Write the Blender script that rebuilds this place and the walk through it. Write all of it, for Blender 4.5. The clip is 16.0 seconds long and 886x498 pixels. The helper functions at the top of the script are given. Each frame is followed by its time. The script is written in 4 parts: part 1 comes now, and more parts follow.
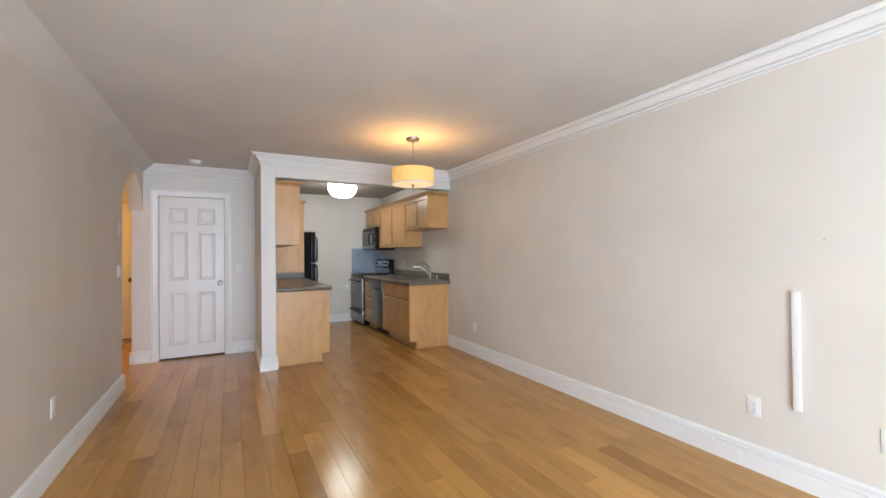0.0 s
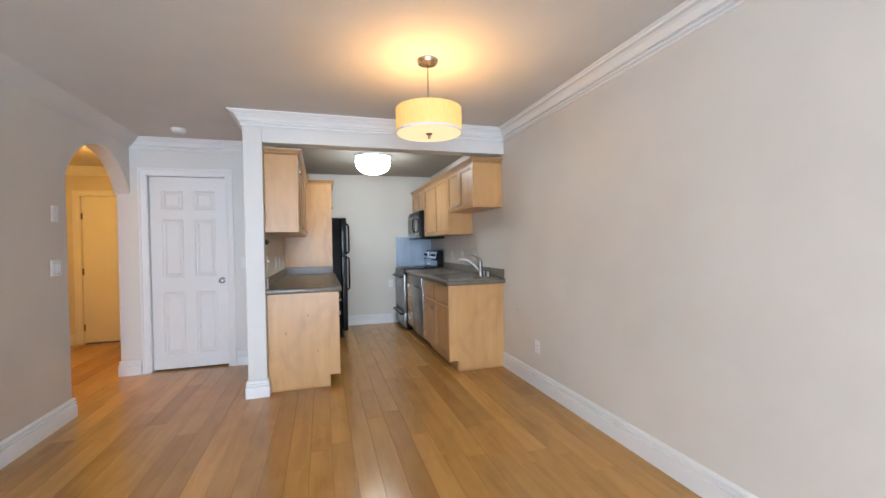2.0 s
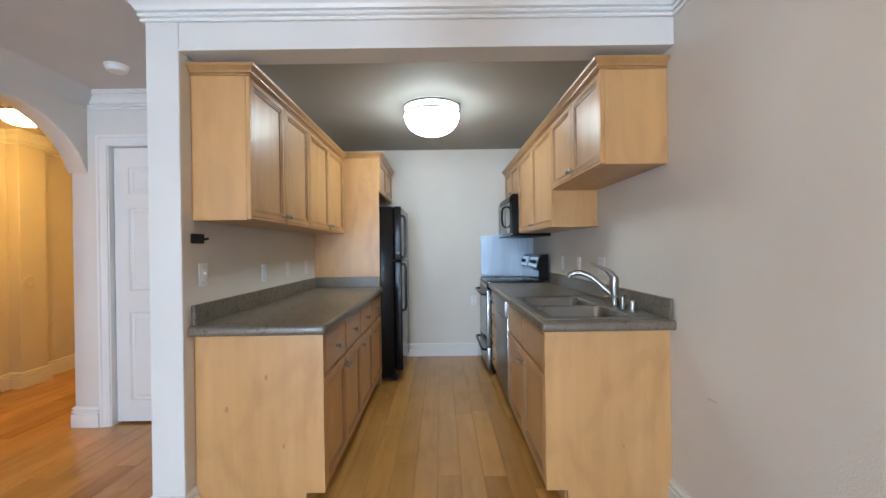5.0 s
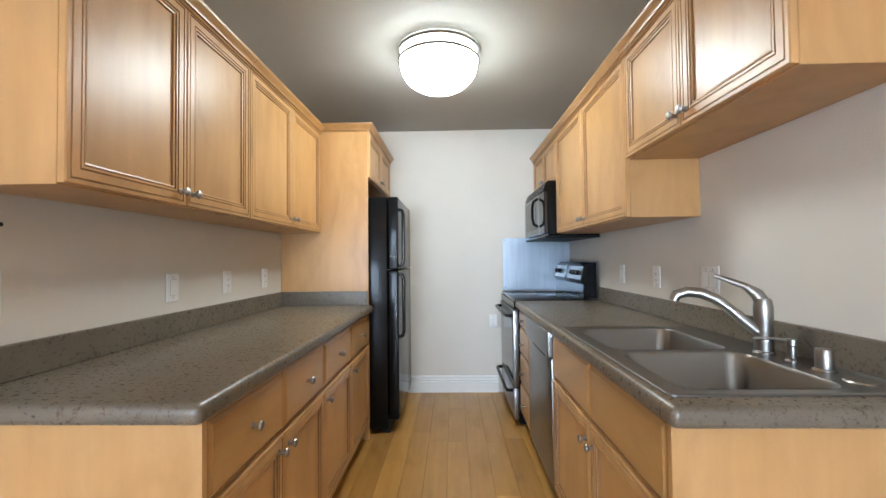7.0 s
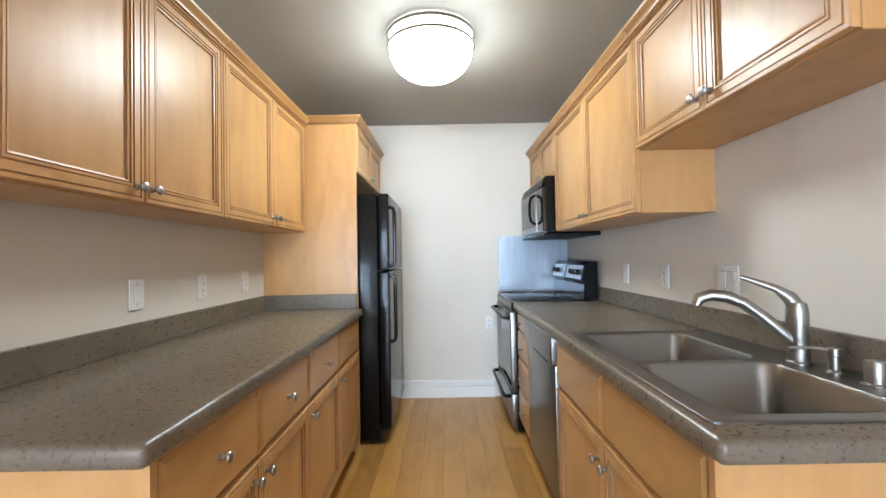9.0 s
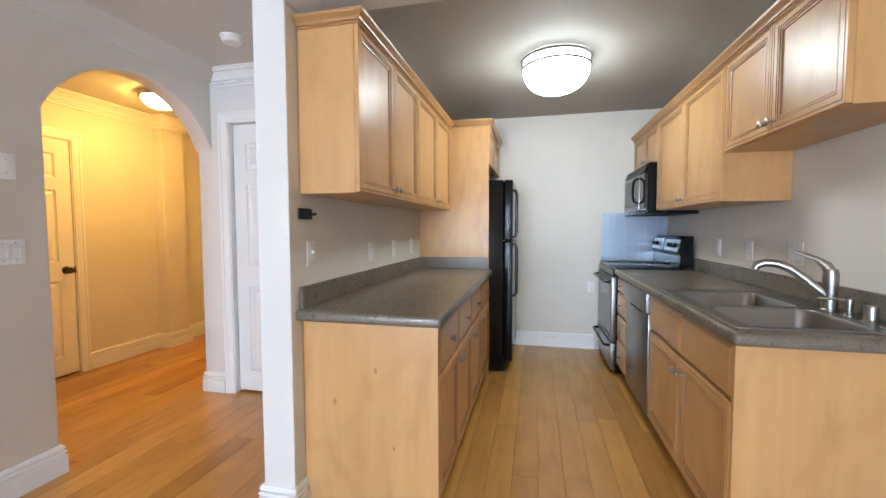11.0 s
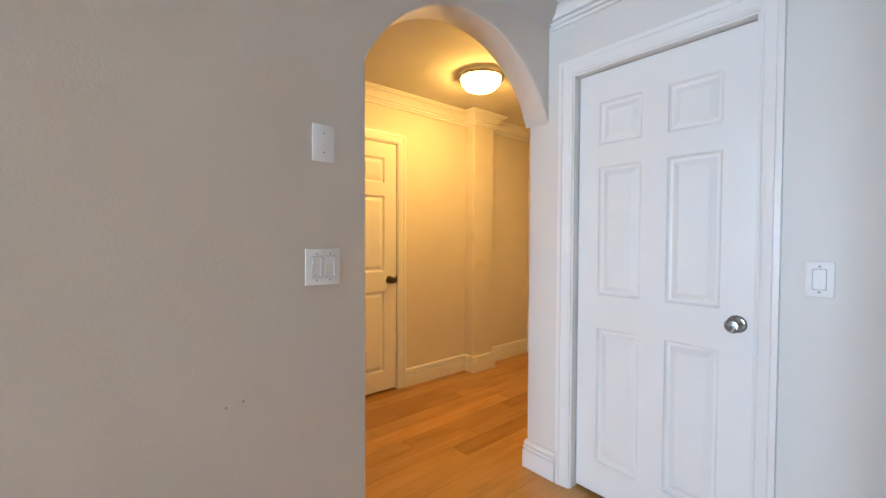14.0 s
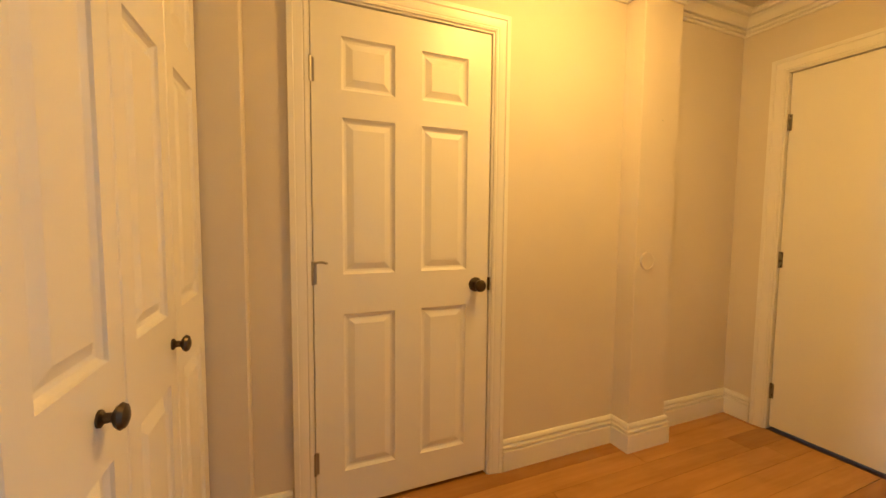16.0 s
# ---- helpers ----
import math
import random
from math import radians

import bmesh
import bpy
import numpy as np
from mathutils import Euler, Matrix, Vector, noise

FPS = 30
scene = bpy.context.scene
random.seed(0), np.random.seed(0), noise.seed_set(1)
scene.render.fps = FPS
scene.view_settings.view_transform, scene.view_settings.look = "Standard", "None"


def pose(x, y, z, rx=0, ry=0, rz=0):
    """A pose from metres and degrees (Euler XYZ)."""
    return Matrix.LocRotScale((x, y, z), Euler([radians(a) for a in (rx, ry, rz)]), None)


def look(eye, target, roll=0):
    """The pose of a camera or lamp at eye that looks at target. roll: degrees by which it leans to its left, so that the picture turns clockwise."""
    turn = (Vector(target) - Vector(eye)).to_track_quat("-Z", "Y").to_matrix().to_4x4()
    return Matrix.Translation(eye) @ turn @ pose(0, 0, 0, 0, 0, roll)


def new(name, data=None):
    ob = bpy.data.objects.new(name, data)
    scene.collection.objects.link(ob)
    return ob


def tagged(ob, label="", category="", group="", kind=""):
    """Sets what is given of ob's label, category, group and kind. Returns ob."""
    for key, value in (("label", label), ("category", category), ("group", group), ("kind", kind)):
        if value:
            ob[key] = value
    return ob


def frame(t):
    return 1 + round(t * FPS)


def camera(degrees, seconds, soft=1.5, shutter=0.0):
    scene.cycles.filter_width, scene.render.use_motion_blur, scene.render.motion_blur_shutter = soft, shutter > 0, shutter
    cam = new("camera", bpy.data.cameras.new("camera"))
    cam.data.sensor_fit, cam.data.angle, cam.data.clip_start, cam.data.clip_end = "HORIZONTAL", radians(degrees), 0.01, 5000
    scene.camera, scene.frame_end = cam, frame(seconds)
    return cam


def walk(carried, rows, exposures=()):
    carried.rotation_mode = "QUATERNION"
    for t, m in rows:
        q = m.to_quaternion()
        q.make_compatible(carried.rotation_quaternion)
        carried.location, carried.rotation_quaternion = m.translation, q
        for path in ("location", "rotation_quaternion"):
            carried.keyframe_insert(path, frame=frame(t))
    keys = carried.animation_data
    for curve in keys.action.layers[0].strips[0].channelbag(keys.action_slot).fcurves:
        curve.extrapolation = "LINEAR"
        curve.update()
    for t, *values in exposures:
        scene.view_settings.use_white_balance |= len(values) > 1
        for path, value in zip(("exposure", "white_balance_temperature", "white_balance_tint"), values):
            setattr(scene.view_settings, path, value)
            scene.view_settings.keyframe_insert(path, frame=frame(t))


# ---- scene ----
cam = camera(95.7, 16.0)
PATH = [
    (0, (0.6, 0.359, 1.295), (1.539, 2.125, 1.317), -0.6),
    (0.5, (0.793, 0.658, 1.291), (1.657, 2.462, 1.305), -0.8),
    (0.7, (0.896, 0.786, 1.297), (1.715, 2.611, 1.29), -0.7),
    (1, (1.034, 0.961, 1.305), (1.816, 2.802, 1.311), -1.1),
    (1.5, (1.291, 1.253, 1.287), (1.98, 3.13, 1.271), -1.1),
    (2, (1.534, 1.533, 1.279), (2.112, 3.448, 1.256), -1.1),
    (2.5, (1.73, 1.852, 1.279), (2.16, 3.805, 1.281), -0.9),
    (3, (1.904, 2.157, 1.274), (2.181, 4.138, 1.283), -0.8),
    (3.5, (2.024, 2.489, 1.263), (2.195, 4.482, 1.259), -1.0),
    (4, (2.09, 2.829, 1.259), (2.198, 4.826, 1.26), -1.2),
    (4.5, (2.189, 3.137, 1.248), (2.241, 5.136, 1.255), -1.1),
    (4.7, (2.233, 3.26, 1.265), (2.266, 5.26, 1.263), -1.0),
    (6.8, (2.266, 4.335, 1.225), (2.214, 6.334, 1.26), -0.5),
    (7, (2.255, 4.435, 1.228), (2.205, 6.434, 1.277), -0.6),
    (7.5, (2.234, 4.628, 1.24), (2.211, 6.627, 1.289), -1.0),
    (8, (2.239, 4.749, 1.234), (2.232, 6.748, 1.282), -1.2),
    (8.2, (2.242, 4.764, 1.233), (2.24, 6.764, 1.28), -1.2),
    (10.3, (2.205, 4.036, 1.252), (2.094, 6.032, 1.204), 0.1),
    (10.5, (2.145, 3.973, 1.253), (1.971, 5.964, 1.168), -0.3),
    (11, (2.058, 3.789, 1.264), (1.608, 5.735, 1.16), -0.2),
    (11.5, (1.985, 3.717, 1.264), (1.172, 5.54, 1.146), 0.3),
    (12, (1.888, 3.71, 1.269), (0.737, 5.341, 1.154), 0.6),
    (12.5, (1.715, 3.897, 1.26), (0.356, 5.362, 1.17), 0.7),
    (13, (1.479, 4.162, 1.253), (0.034, 5.543, 1.196), 0.6),
    (13.5, (1.189, 4.371, 1.258), (-0.285, 5.722, 1.223), 0.3),
    (14, (0.908, 4.603, 1.251), (-0.611, 5.903, 1.201), 0.2),
    (14.5, (0.631, 4.857, 1.248), (-0.956, 6.072, 1.182), 0.1),
    (15, (0.317, 5.098, 1.243), (-1.34, 6.215, 1.151), 0.1),
    (15.5, (0.046, 5.337, 1.227), (-1.712, 6.283, 1.103), 0.3),
    (15.7, (-0.081, 5.426, 1.22), (-1.87, 6.309, 1.09), 0.5),
    (15.9, (-0.204, 5.513, 1.212), (-2.024, 6.33, 1.074), 0.4),
    (16, (-0.258, 5.559, 1.204), (-2.095, 6.337, 1.061), 0.5),
]
EXPOSURES = [
    (0.0, -0.45, 7000, 12), (1.0, -0.32, 6450, 9), (2.0, -0.22, 6500, 10), (3.0, -0.14, 6200, 8), (4.5, -0.18, 6150, 8),
    (7.0, 0.26, 6450, 9), (8.2, 0.56, 6450, 9), (10.5, 0.15, 6400, 10), (11.5, 0.16, 6350, 9), (12.5, 0.3, 6300, 8),
    (13.5, 0.2, 6250, 7), (14.0, 0.0, 6150, 6), (14.5, -0.12, 6250, 7), (15.0, -0.22, 6600, 10), (15.6, -0.12, 6850, 12), (16.0, -0.03, 6450, 7),
]
walk(cam, [(t, look(eye, target, roll)) for t, eye, target, roll in PATH], EXPOSURES)

# ---- world and lights ----
world = bpy.data.worlds.new("world")
scene.world = world
world.use_nodes = True
sky = world.node_tree.nodes.new("ShaderNodeTexSky")
sky.sky_type, sky.sun_disc = "NISHITA", False
sky.sun_elevation, sky.sun_rotation = radians(50), radians(0)
world.node_tree.links.new(sky.outputs[0], world.node_tree.nodes["Background"].inputs[0])
world.node_tree.nodes["Background"].inputs[1].default_value = 0.1


def lamp(name, kind, m, energy, color, **kw):
    data = bpy.data.lights.new(name, kind)
    data.energy, data.color = energy, color
    ob = new(name, data)
    ob.matrix_world = m
    return ob


sun = lamp("sun", "SUN", look((0, 30, 40), (0, 4, 0)), 1.0, (1.0, 0.96, 0.9))
sun.data.angle = radians(10)
window_light = lamp("window_light", "AREA", look((0.95, -2.07, 1.08), (1.4, 3, 0.35)), 350, (0.60, 0.765, 0.99))
window_light.data.shape, window_light.data.size, window_light.data.size_y = "RECTANGLE", 2.3, 2.0
pendant_bulb = lamp("pendant_bulb", "POINT", pose(2.19, 3.96, 2.055), 17, (1.0, 0.60, 0.25))
pendant_bulb.data.shadow_soft_size = 0.05
KITCHEN_LAMP, HALL_LAMP, SHADE_GLOW = 35.0, 108.0, 0.75


# ---- materials ----
def material(name, rough=0.5, metal=0.0):
    m = bpy.data.materials.new(name)
    m.use_nodes = True
    n, l = m.node_tree.nodes, m.node_tree.links
    b = n["Principled BSDF"]
    b.inputs["Roughness"].default_value, b.inputs["Metallic"].default_value = rough, metal
    return m, n, l, b


def coords(n, l, scale=(1, 1, 1), kind="Object"):
    tc, mp = n.new("ShaderNodeTexCoord"), n.new("ShaderNodeMapping")
    mp.inputs["Scale"].default_value = scale
    l.new(tc.outputs[kind], mp.inputs[0])
    return mp


def noise_tex(n, l, src, scale, detail=4, rough=0.5):
    t = n.new("ShaderNodeTexNoise")
    t.inputs["Scale"].default_value, t.inputs["Detail"].default_value, t.inputs["Roughness"].default_value = scale, detail, rough
    l.new(src.outputs[0], t.inputs["Vector"])
    return t


def ramp(n, l, src, stops):
    r = n.new("ShaderNodeValToRGB")
    e = r.color_ramp.elements
    while len(e) < len(stops):
        e.new(0.5)
    for el, (p, c) in zip(e, stops):
        el.position, el.color = p, (*c, 1)
    l.new(src, r.inputs[0])
    return r


def bump(n, l, b, src, strength, dist=0.002):
    k = n.new("ShaderNodeBump")
    k.inputs["Strength"].default_value, k.inputs["Distance"].default_value = strength, dist
    l.new(src, k.inputs["Height"])
    l.new(k.outputs[0], b.inputs["Normal"])


def spread(n, l, src, lo, hi):
    r = n.new("ShaderNodeMapRange")
    r.inputs["To Min"].default_value, r.inputs["To Max"].default_value = lo, hi
    l.new(src, r.inputs["Value"])
    return r.outputs[0]


def paint(name, color, rough, grain=150, strength=0.22, vary=0.03):
    """Rolled wall paint: broad unevenness and a fine roller texture."""
    m, n, l, b = material(name, rough)
    c = coords(n, l)
    big = noise_tex(n, l, c, 1.7, 3)
    lo, hi = [x * (1 - vary) for x in color], [min(1, x * (1 + vary)) for x in color]
    l.new(ramp(n, l, big.outputs[0], [(0.35, lo), (0.65, hi)]).outputs[0], b.inputs["Base Color"])
    fine = noise_tex(n, l, c, grain, 3)
    bump(n, l, b, fine.outputs[0], strength, 0.003)
    return m


def wood(name, dark, light, rough, along=2, per_object=False, coat=0.0):
    """Pale maple with faint grain drawn out along one axis."""
    m, n, l, b = material(name, rough)
    sc = [26, 26, 26] if per_object else [11, 11, 11]
    sc[along] = 1.6 if per_object else 0.9
    c = coords(n, l, sc)
    info = n.new("ShaderNodeObjectInfo")
    if per_object:
        shift = n.new("ShaderNodeVectorMath")
        shift.operation = "MULTIPLY_ADD"
        l.new(info.outputs["Random"], shift.inputs[0])
        shift.inputs[1].default_value = (37, 53, 71)
        l.new(c.outputs[0], shift.inputs[2])
        src = shift
    else:
        src = c
    g = noise_tex(n, l, src, 1.0, 6, 0.6)
    figure = [6.5, 6.5, 6.5]
    figure[along] = 2.6
    c2 = coords(n, l, figure)
    if per_object:
        move = n.new("ShaderNodeVectorMath")
        move.operation = "MULTIPLY_ADD"
        l.new(info.outputs["Random"], move.inputs[0])
        move.inputs[1].default_value = (19, 31, 43)
        l.new(c2.outputs[0], move.inputs[2])
        c2 = move
    blotch = noise_tex(n, l, c2, 1.0, 5, 0.55)
    blotch.inputs["Distortion"].default_value = 0.6
    r1 = ramp(n, l, g.outputs[0], [(0.2, dark), (0.8, light)])
    mix = n.new("ShaderNodeMix")
    mix.data_type, mix.blend_type = "RGBA", "MULTIPLY"
    mix.inputs["Factor"].default_value = 1.0
    l.new(r1.outputs[0], mix.inputs["A"])
    tone = ramp(n, l, blotch.outputs[0], [(0.28, (0.84, 0.80, 0.74)), (0.5, (1, 1, 1)), (0.72, (1.08, 1.07, 1.05))])
    l.new(tone.outputs[0], mix.inputs["B"])
    out = mix.outputs["Result"]
    if per_object:
        mix2 = n.new("ShaderNodeMix")
        mix2.data_type, mix2.blend_type = "RGBA", "MULTIPLY"
        mix2.inputs["Factor"].default_value = 1.0
        l.new(out, mix2.inputs["A"])
        t2 = ramp(n, l, info.outputs["Random"], [(0.0, (0.72, 0.66, 0.58)), (0.2, (0.90, 0.88, 0.84)), (0.75, (1.0, 0.99, 0.97)), (1.0, (1.18, 1.17, 1.14))])
        l.new(t2.outputs[0], mix2.inputs["B"])
        out = mix2.outputs["Result"]
    l.new(out, b.inputs["Base Color"])
    l.new(spread(n, l, (blotch if per_object else g).outputs[0], rough * 0.85, rough * 1.2), b.inputs["Roughness"])
    bump(n, l, b, g.outputs[0], 0.06 if per_object else 0.03, 0.001)
    b.inputs["Coat Weight"].default_value = coat
    b.inputs["Coat Roughness"].default_value = 0.15
    return m


def plain(name, color, rough, metal=0.0, vary=0.08, scale=60):
    m, n, l, b = material(name, rough, metal)
    c = coords(n, l)
    t = noise_tex(n, l, c, scale, 3)
    l.new(ramp(n, l, t.outputs[0], [(0.3, [x * (1 - vary) for x in color]), (0.7, color)]).outputs[0], b.inputs["Base Color"])
    l.new(spread(n, l, t.outputs[0], rough * 0.85, rough * 1.15), b.inputs["Roughness"])
    return m


def brushed(name, color, rough, scale):
    m, n, l, b = material(name, rough, 1.0)
    t = noise_tex(n, l, coords(n, l, scale), 1.0, 4)
    l.new(ramp(n, l, t.outputs[0], [(0.3, [x * 0.85 for x in color]), (0.7, color)]).outputs[0], b.inputs["Base Color"])
    l.new(spread(n, l, t.outputs[0], rough * 0.8, rough * 1.2), b.inputs["Roughness"])
    return m


def glowing(name, color, strength, base=(0.9, 0.9, 0.88)):
    m, n, l, b = material(name, 0.4)
    b.inputs["Base Color"].default_value = (*base, 1)
    b.inputs["Emission Color"].default_value = (*color, 1)
    b.inputs["Emission Strength"].default_value = strength
    return m


WALL = paint("wall_paint", (0.68, 0.63, 0.565), 0.6)
PALE_WALL = paint("pale_wall_paint", (0.70, 0.672, 0.63), 0.5, 240, 0.1, 0.02)
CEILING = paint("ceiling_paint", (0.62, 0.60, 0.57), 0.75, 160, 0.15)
# Ceiling paint darkened: the kitchen ceiling's dimmer light is put into its colour.
SHADED_CEILING = paint("shaded_ceiling_paint", (0.41, 0.388, 0.35), 0.75, 160, 0.1)
TRIM = paint("trim_paint", (0.80, 0.79, 0.77), 0.32, 300, 0.03, 0.015)
DOOR = paint("door_paint", (0.80, 0.79, 0.77), 0.35, 260, 0.05, 0.015)
MAPLE = wood("maple", (0.485, 0.26, 0.094), (0.605, 0.344, 0.14), 0.34)
MAPLE_ACROSS = wood("maple_across", (0.43, 0.235, 0.082), (0.54, 0.31, 0.118), 0.3, along=1)
GLAZE = wood("maple_glaze", (0.21, 0.105, 0.04), (0.29, 0.15, 0.06), 0.35)
PLANK = wood("plank", (0.42, 0.213, 0.056), (0.55, 0.296, 0.086), 0.2, along=1, per_object=True)
CORNICE = wood("cornice_maple", (0.34, 0.175, 0.06), (0.45, 0.245, 0.092), 0.32, along=1)
UNDER = plain("underlay", (0.10, 0.05, 0.018), 0.8)
STEEL = brushed("stainless", (0.26, 0.255, 0.247), 0.3, (2, 40, 40))
SINK_STEEL = plain("sink_steel", (0.30, 0.295, 0.285), 0.34, 1.0, 0.03, 120)
NICKEL = plain("nickel", (0.38, 0.36, 0.335), 0.36, 1.0, 0.03, 200)
DARK_NICKEL = plain("dark_nickel", (0.26, 0.245, 0.225), 0.28, 1.0)
BRONZE = plain("bronze", (0.10, 0.075, 0.055), 0.32, 0.9)
BLACK = plain("black_enamel", (0.006, 0.006, 0.0065), 0.13)
BLACK.node_tree.nodes["Principled BSDF"].inputs["Specular IOR Level"].default_value = 0.16
BLACK_GLASS = plain("black_glass", (0.008, 0.008, 0.009), 0.06)
BLACK_MATTE = plain("black_plastic", (0.010, 0.010, 0.010), 0.45)
BLACK_MATTE.node_tree.nodes["Principled BSDF"].inputs["Specular IOR Level"].default_value = 0.25
PLASTIC = plain("white_plastic", (0.80, 0.79, 0.77), 0.35, 0, 0.03)
SLOT = plain("dark_slot", (0.03, 0.03, 0.03), 0.6)
SPLASH_STEEL = brushed("backsplash_steel", (0.34, 0.40, 0.46), 0.33, (30, 30, 2))
KITCHEN_GLOW = glowing("kitchen_lamp_glass", (0.88, 0.98, 1.0), KITCHEN_LAMP)
DRUM_GLOW = glowing("kitchen_lamp_drum", (0.85, 0.98, 1.0), 9.0)
HALL_GLOW = glowing("hall_lamp_glass", (1.0, 0.53, 0.12), HALL_LAMP)


def stone():
    """Grey-brown engineered stone with dark and pale flecks."""
    m, n, l, b = material("worktop_stone", 0.22)
    c = coords(n, l)
    cloud, fleck, chip = noise_tex(n, l, c, 9, 4), noise_tex(n, l, c, 190, 2, 0.7), noise_tex(n, l, c, 75, 3, 0.65)
    base = ramp(n, l, cloud.outputs[0], [(0.3, (0.138, 0.113, 0.084)), (0.7, (0.178, 0.146, 0.108))])
    small = ramp(n, l, fleck.outputs[0], [(0.31, (0.5, 0.47, 0.45)), (0.38, (1, 1, 1)), (0.64, (1, 1, 1)), (0.74, (1.35, 1.33, 1.3))])
    large = ramp(n, l, chip.outputs[0], [(0.28, (0.38, 0.35, 0.32)), (0.345, (1, 1, 1)), (0.66, (1, 1, 1)), (0.75, (1.35, 1.32, 1.29))])
    spots = n.new("ShaderNodeMix")
    spots.data_type, spots.blend_type = "RGBA", "MULTIPLY"
    spots.inputs["Factor"].default_value = 1.0
    l.new(small.outputs[0], spots.inputs["A"])
    l.new(large.outputs[0], spots.inputs["B"])
    mix = n.new("ShaderNodeMix")
    mix.data_type, mix.blend_type = "RGBA", "MULTIPLY"
    mix.inputs["Factor"].default_value = 1.0
    l.new(base.outputs[0], mix.inputs["A"])
    l.new(spots.outputs["Result"], mix.inputs["B"])
    l.new(mix.outputs["Result"], b.inputs["Base Color"])
    l.new(spread(n, l, chip.outputs[0], 0.16, 0.44), b.inputs["Roughness"])
    bump(n, l, b, chip.outputs[0], 0.06, 0.001)
    return m


STONE = stone()


def fabric():
    """Lit pleated linen of the pendant's shade: opaque, its emission imitates the bulb shining through."""
    m, n, l, b = material("shade_linen", 0.8)
    t = noise_tex(n, l, coords(n, l, (160, 160, 20)), 1.0, 3)
    col = ramp(n, l, t.outputs[0], [(0.3, (0.50, 0.34, 0.13)), (0.7, (0.60, 0.43, 0.18))])
    l.new(col.outputs[0], b.inputs["Base Color"])
    b.inputs["Emission Color"].default_value = (1.0, 0.58, 0.15, 1)
    b.inputs["Emission Strength"].default_value = SHADE_GLOW
    return m


LINEN = fabric()
DIFFUSER = glowing("shade_diffuser", (1.0, 0.74, 0.42), 1.15, (0.6, 0.45, 0.25))


def glass():
    m, n, l, b = material("window_glass", 0.0)
    b.inputs["Transmission Weight"].default_value = 1.0
    b.inputs["IOR"].default_value = 1.45
    return m


GLASS = glass()
GROUND = plain("ground_concrete", (0.28, 0.27, 0.25), 0.9, 0, 0.2, 3)

# ---- builders ----
ORIGIN = {}


def thing(name, at, label, category, group="", kind=""):
    ob = new(name)
    ob.location = at
    ORIGIN[ob.name] = Vector(at)
    return tagged(ob, label, category, group, kind)


def to_mesh(bm, name, mat, smooth):
    bmesh.ops.recalc_face_normals(bm, faces=bm.faces)
    me = bpy.data.meshes.new(name)
    bm.to_mesh(me)
    bm.free()
    for one in mat if isinstance(mat, tuple) else (mat,):
        me.materials.append(one)
    if smooth:
        me.shade_smooth()
        me.set_sharp_from_angle(angle=radians(35))
    return me


def part(name, bm, mat, parent, label="", smooth=True):
    """One mesh, built in room coordinates, hung under its thing or part."""
    o = ORIGIN[parent.name]
    bmesh.ops.translate(bm, verts=bm.verts, vec=-o)
    ob = new(name, to_mesh(bm, name, mat, smooth))
    ob.parent = parent
    ORIGIN[ob.name] = o
    return tagged(ob, label)


def single(name, bm, mat, label, category, group="", kind="", smooth=True):
    vs = [v.co for v in bm.verts]
    lo = Vector([min(v[i] for v in vs) for i in range(3)])
    hi = Vector([max(v[i] for v in vs) for i in range(3)])
    o = Vector(((lo.x + hi.x) / 2, (lo.y + hi.y) / 2, lo.z))
    bmesh.ops.translate(bm, verts=bm.verts, vec=-o)
    ob = new(name, to_mesh(bm, name, mat, smooth))
    ob.location = o
    ORIGIN[ob.name] = o
    return tagged(ob, label, category, group, kind)


def box(bm, x0, x1, y0, y1, z0, z1, bevel=0.0, seg=1):
    r = bmesh.ops.create_cube(bm, size=1.0, matrix=Matrix.Translation(((x0 + x1) / 2, (y0 + y1) / 2, (z0 + z1) / 2)) @ Matrix.Diagonal((x1 - x0, y1 - y0, z1 - z0, 1)))
    if bevel:
        es = list({e for v in r["verts"] for e in v.link_edges})
        bmesh.ops.bevel(bm, geom=es, offset=bevel, segments=seg, affect="EDGES", profile=0.6)
    return bm


def boxes(*rows, bevel=0.0, seg=1):
    bm = bmesh.new()
    for r in rows:
        box(bm, *r, bevel=bevel, seg=seg)
    return bm


def lathe(bm, profile, m, steps=24):
    """Turn (radius, height) pairs round the local z axis, then place by m."""
    rings = []
    for r, z in profile:
        if r < 1e-6:
            rings.append([bm.verts.new(m @ Vector((0, 0, z)))])
        else:
            rings.append([bm.verts.new(m @ Vector((r * math.cos(a), r * math.sin(a), z))) for a in (2 * math.pi * i / steps for i in range(steps))])
    for a, b in zip(rings, rings[1:]):
        for i in range(steps):
            j = (i + 1) % steps
            q = [a[i % len(a)], a[j % len(a)], b[j % len(b)], b[i % len(b)]]
            q = list(dict.fromkeys(q))
            if len(q) > 2:
                bm.faces.new(q)
    return bm


def tube(bm, pts, radii, steps=12, flat=1.0):
    """A round bar along points, with a radius at each; flat squashes it across."""
    pts = [Vector(p) for p in pts]
    rings = []
    for i, p in enumerate(pts):
        d = (pts[min(i + 1, len(pts) - 1)] - pts[max(i - 1, 0)]).normalized()
        side = d.cross(Vector((0, 1, 0.01))).normalized()
        up = side.cross(d)
        r = radii[i] if isinstance(radii, (list, tuple)) else radii
        rings.append([bm.verts.new(p + side * r * math.cos(a) + up * r * flat * math.sin(a)) for a in (2 * math.pi * k / steps for k in range(steps))])
    for a, b in zip(rings, rings[1:]):
        for k in range(steps):
            bm.faces.new((a[k], a[(k + 1) % steps], b[(k + 1) % steps], b[k]))
    bm.faces.new(rings[0])
    bm.faces.new(rings[-1][::-1])
    return bm


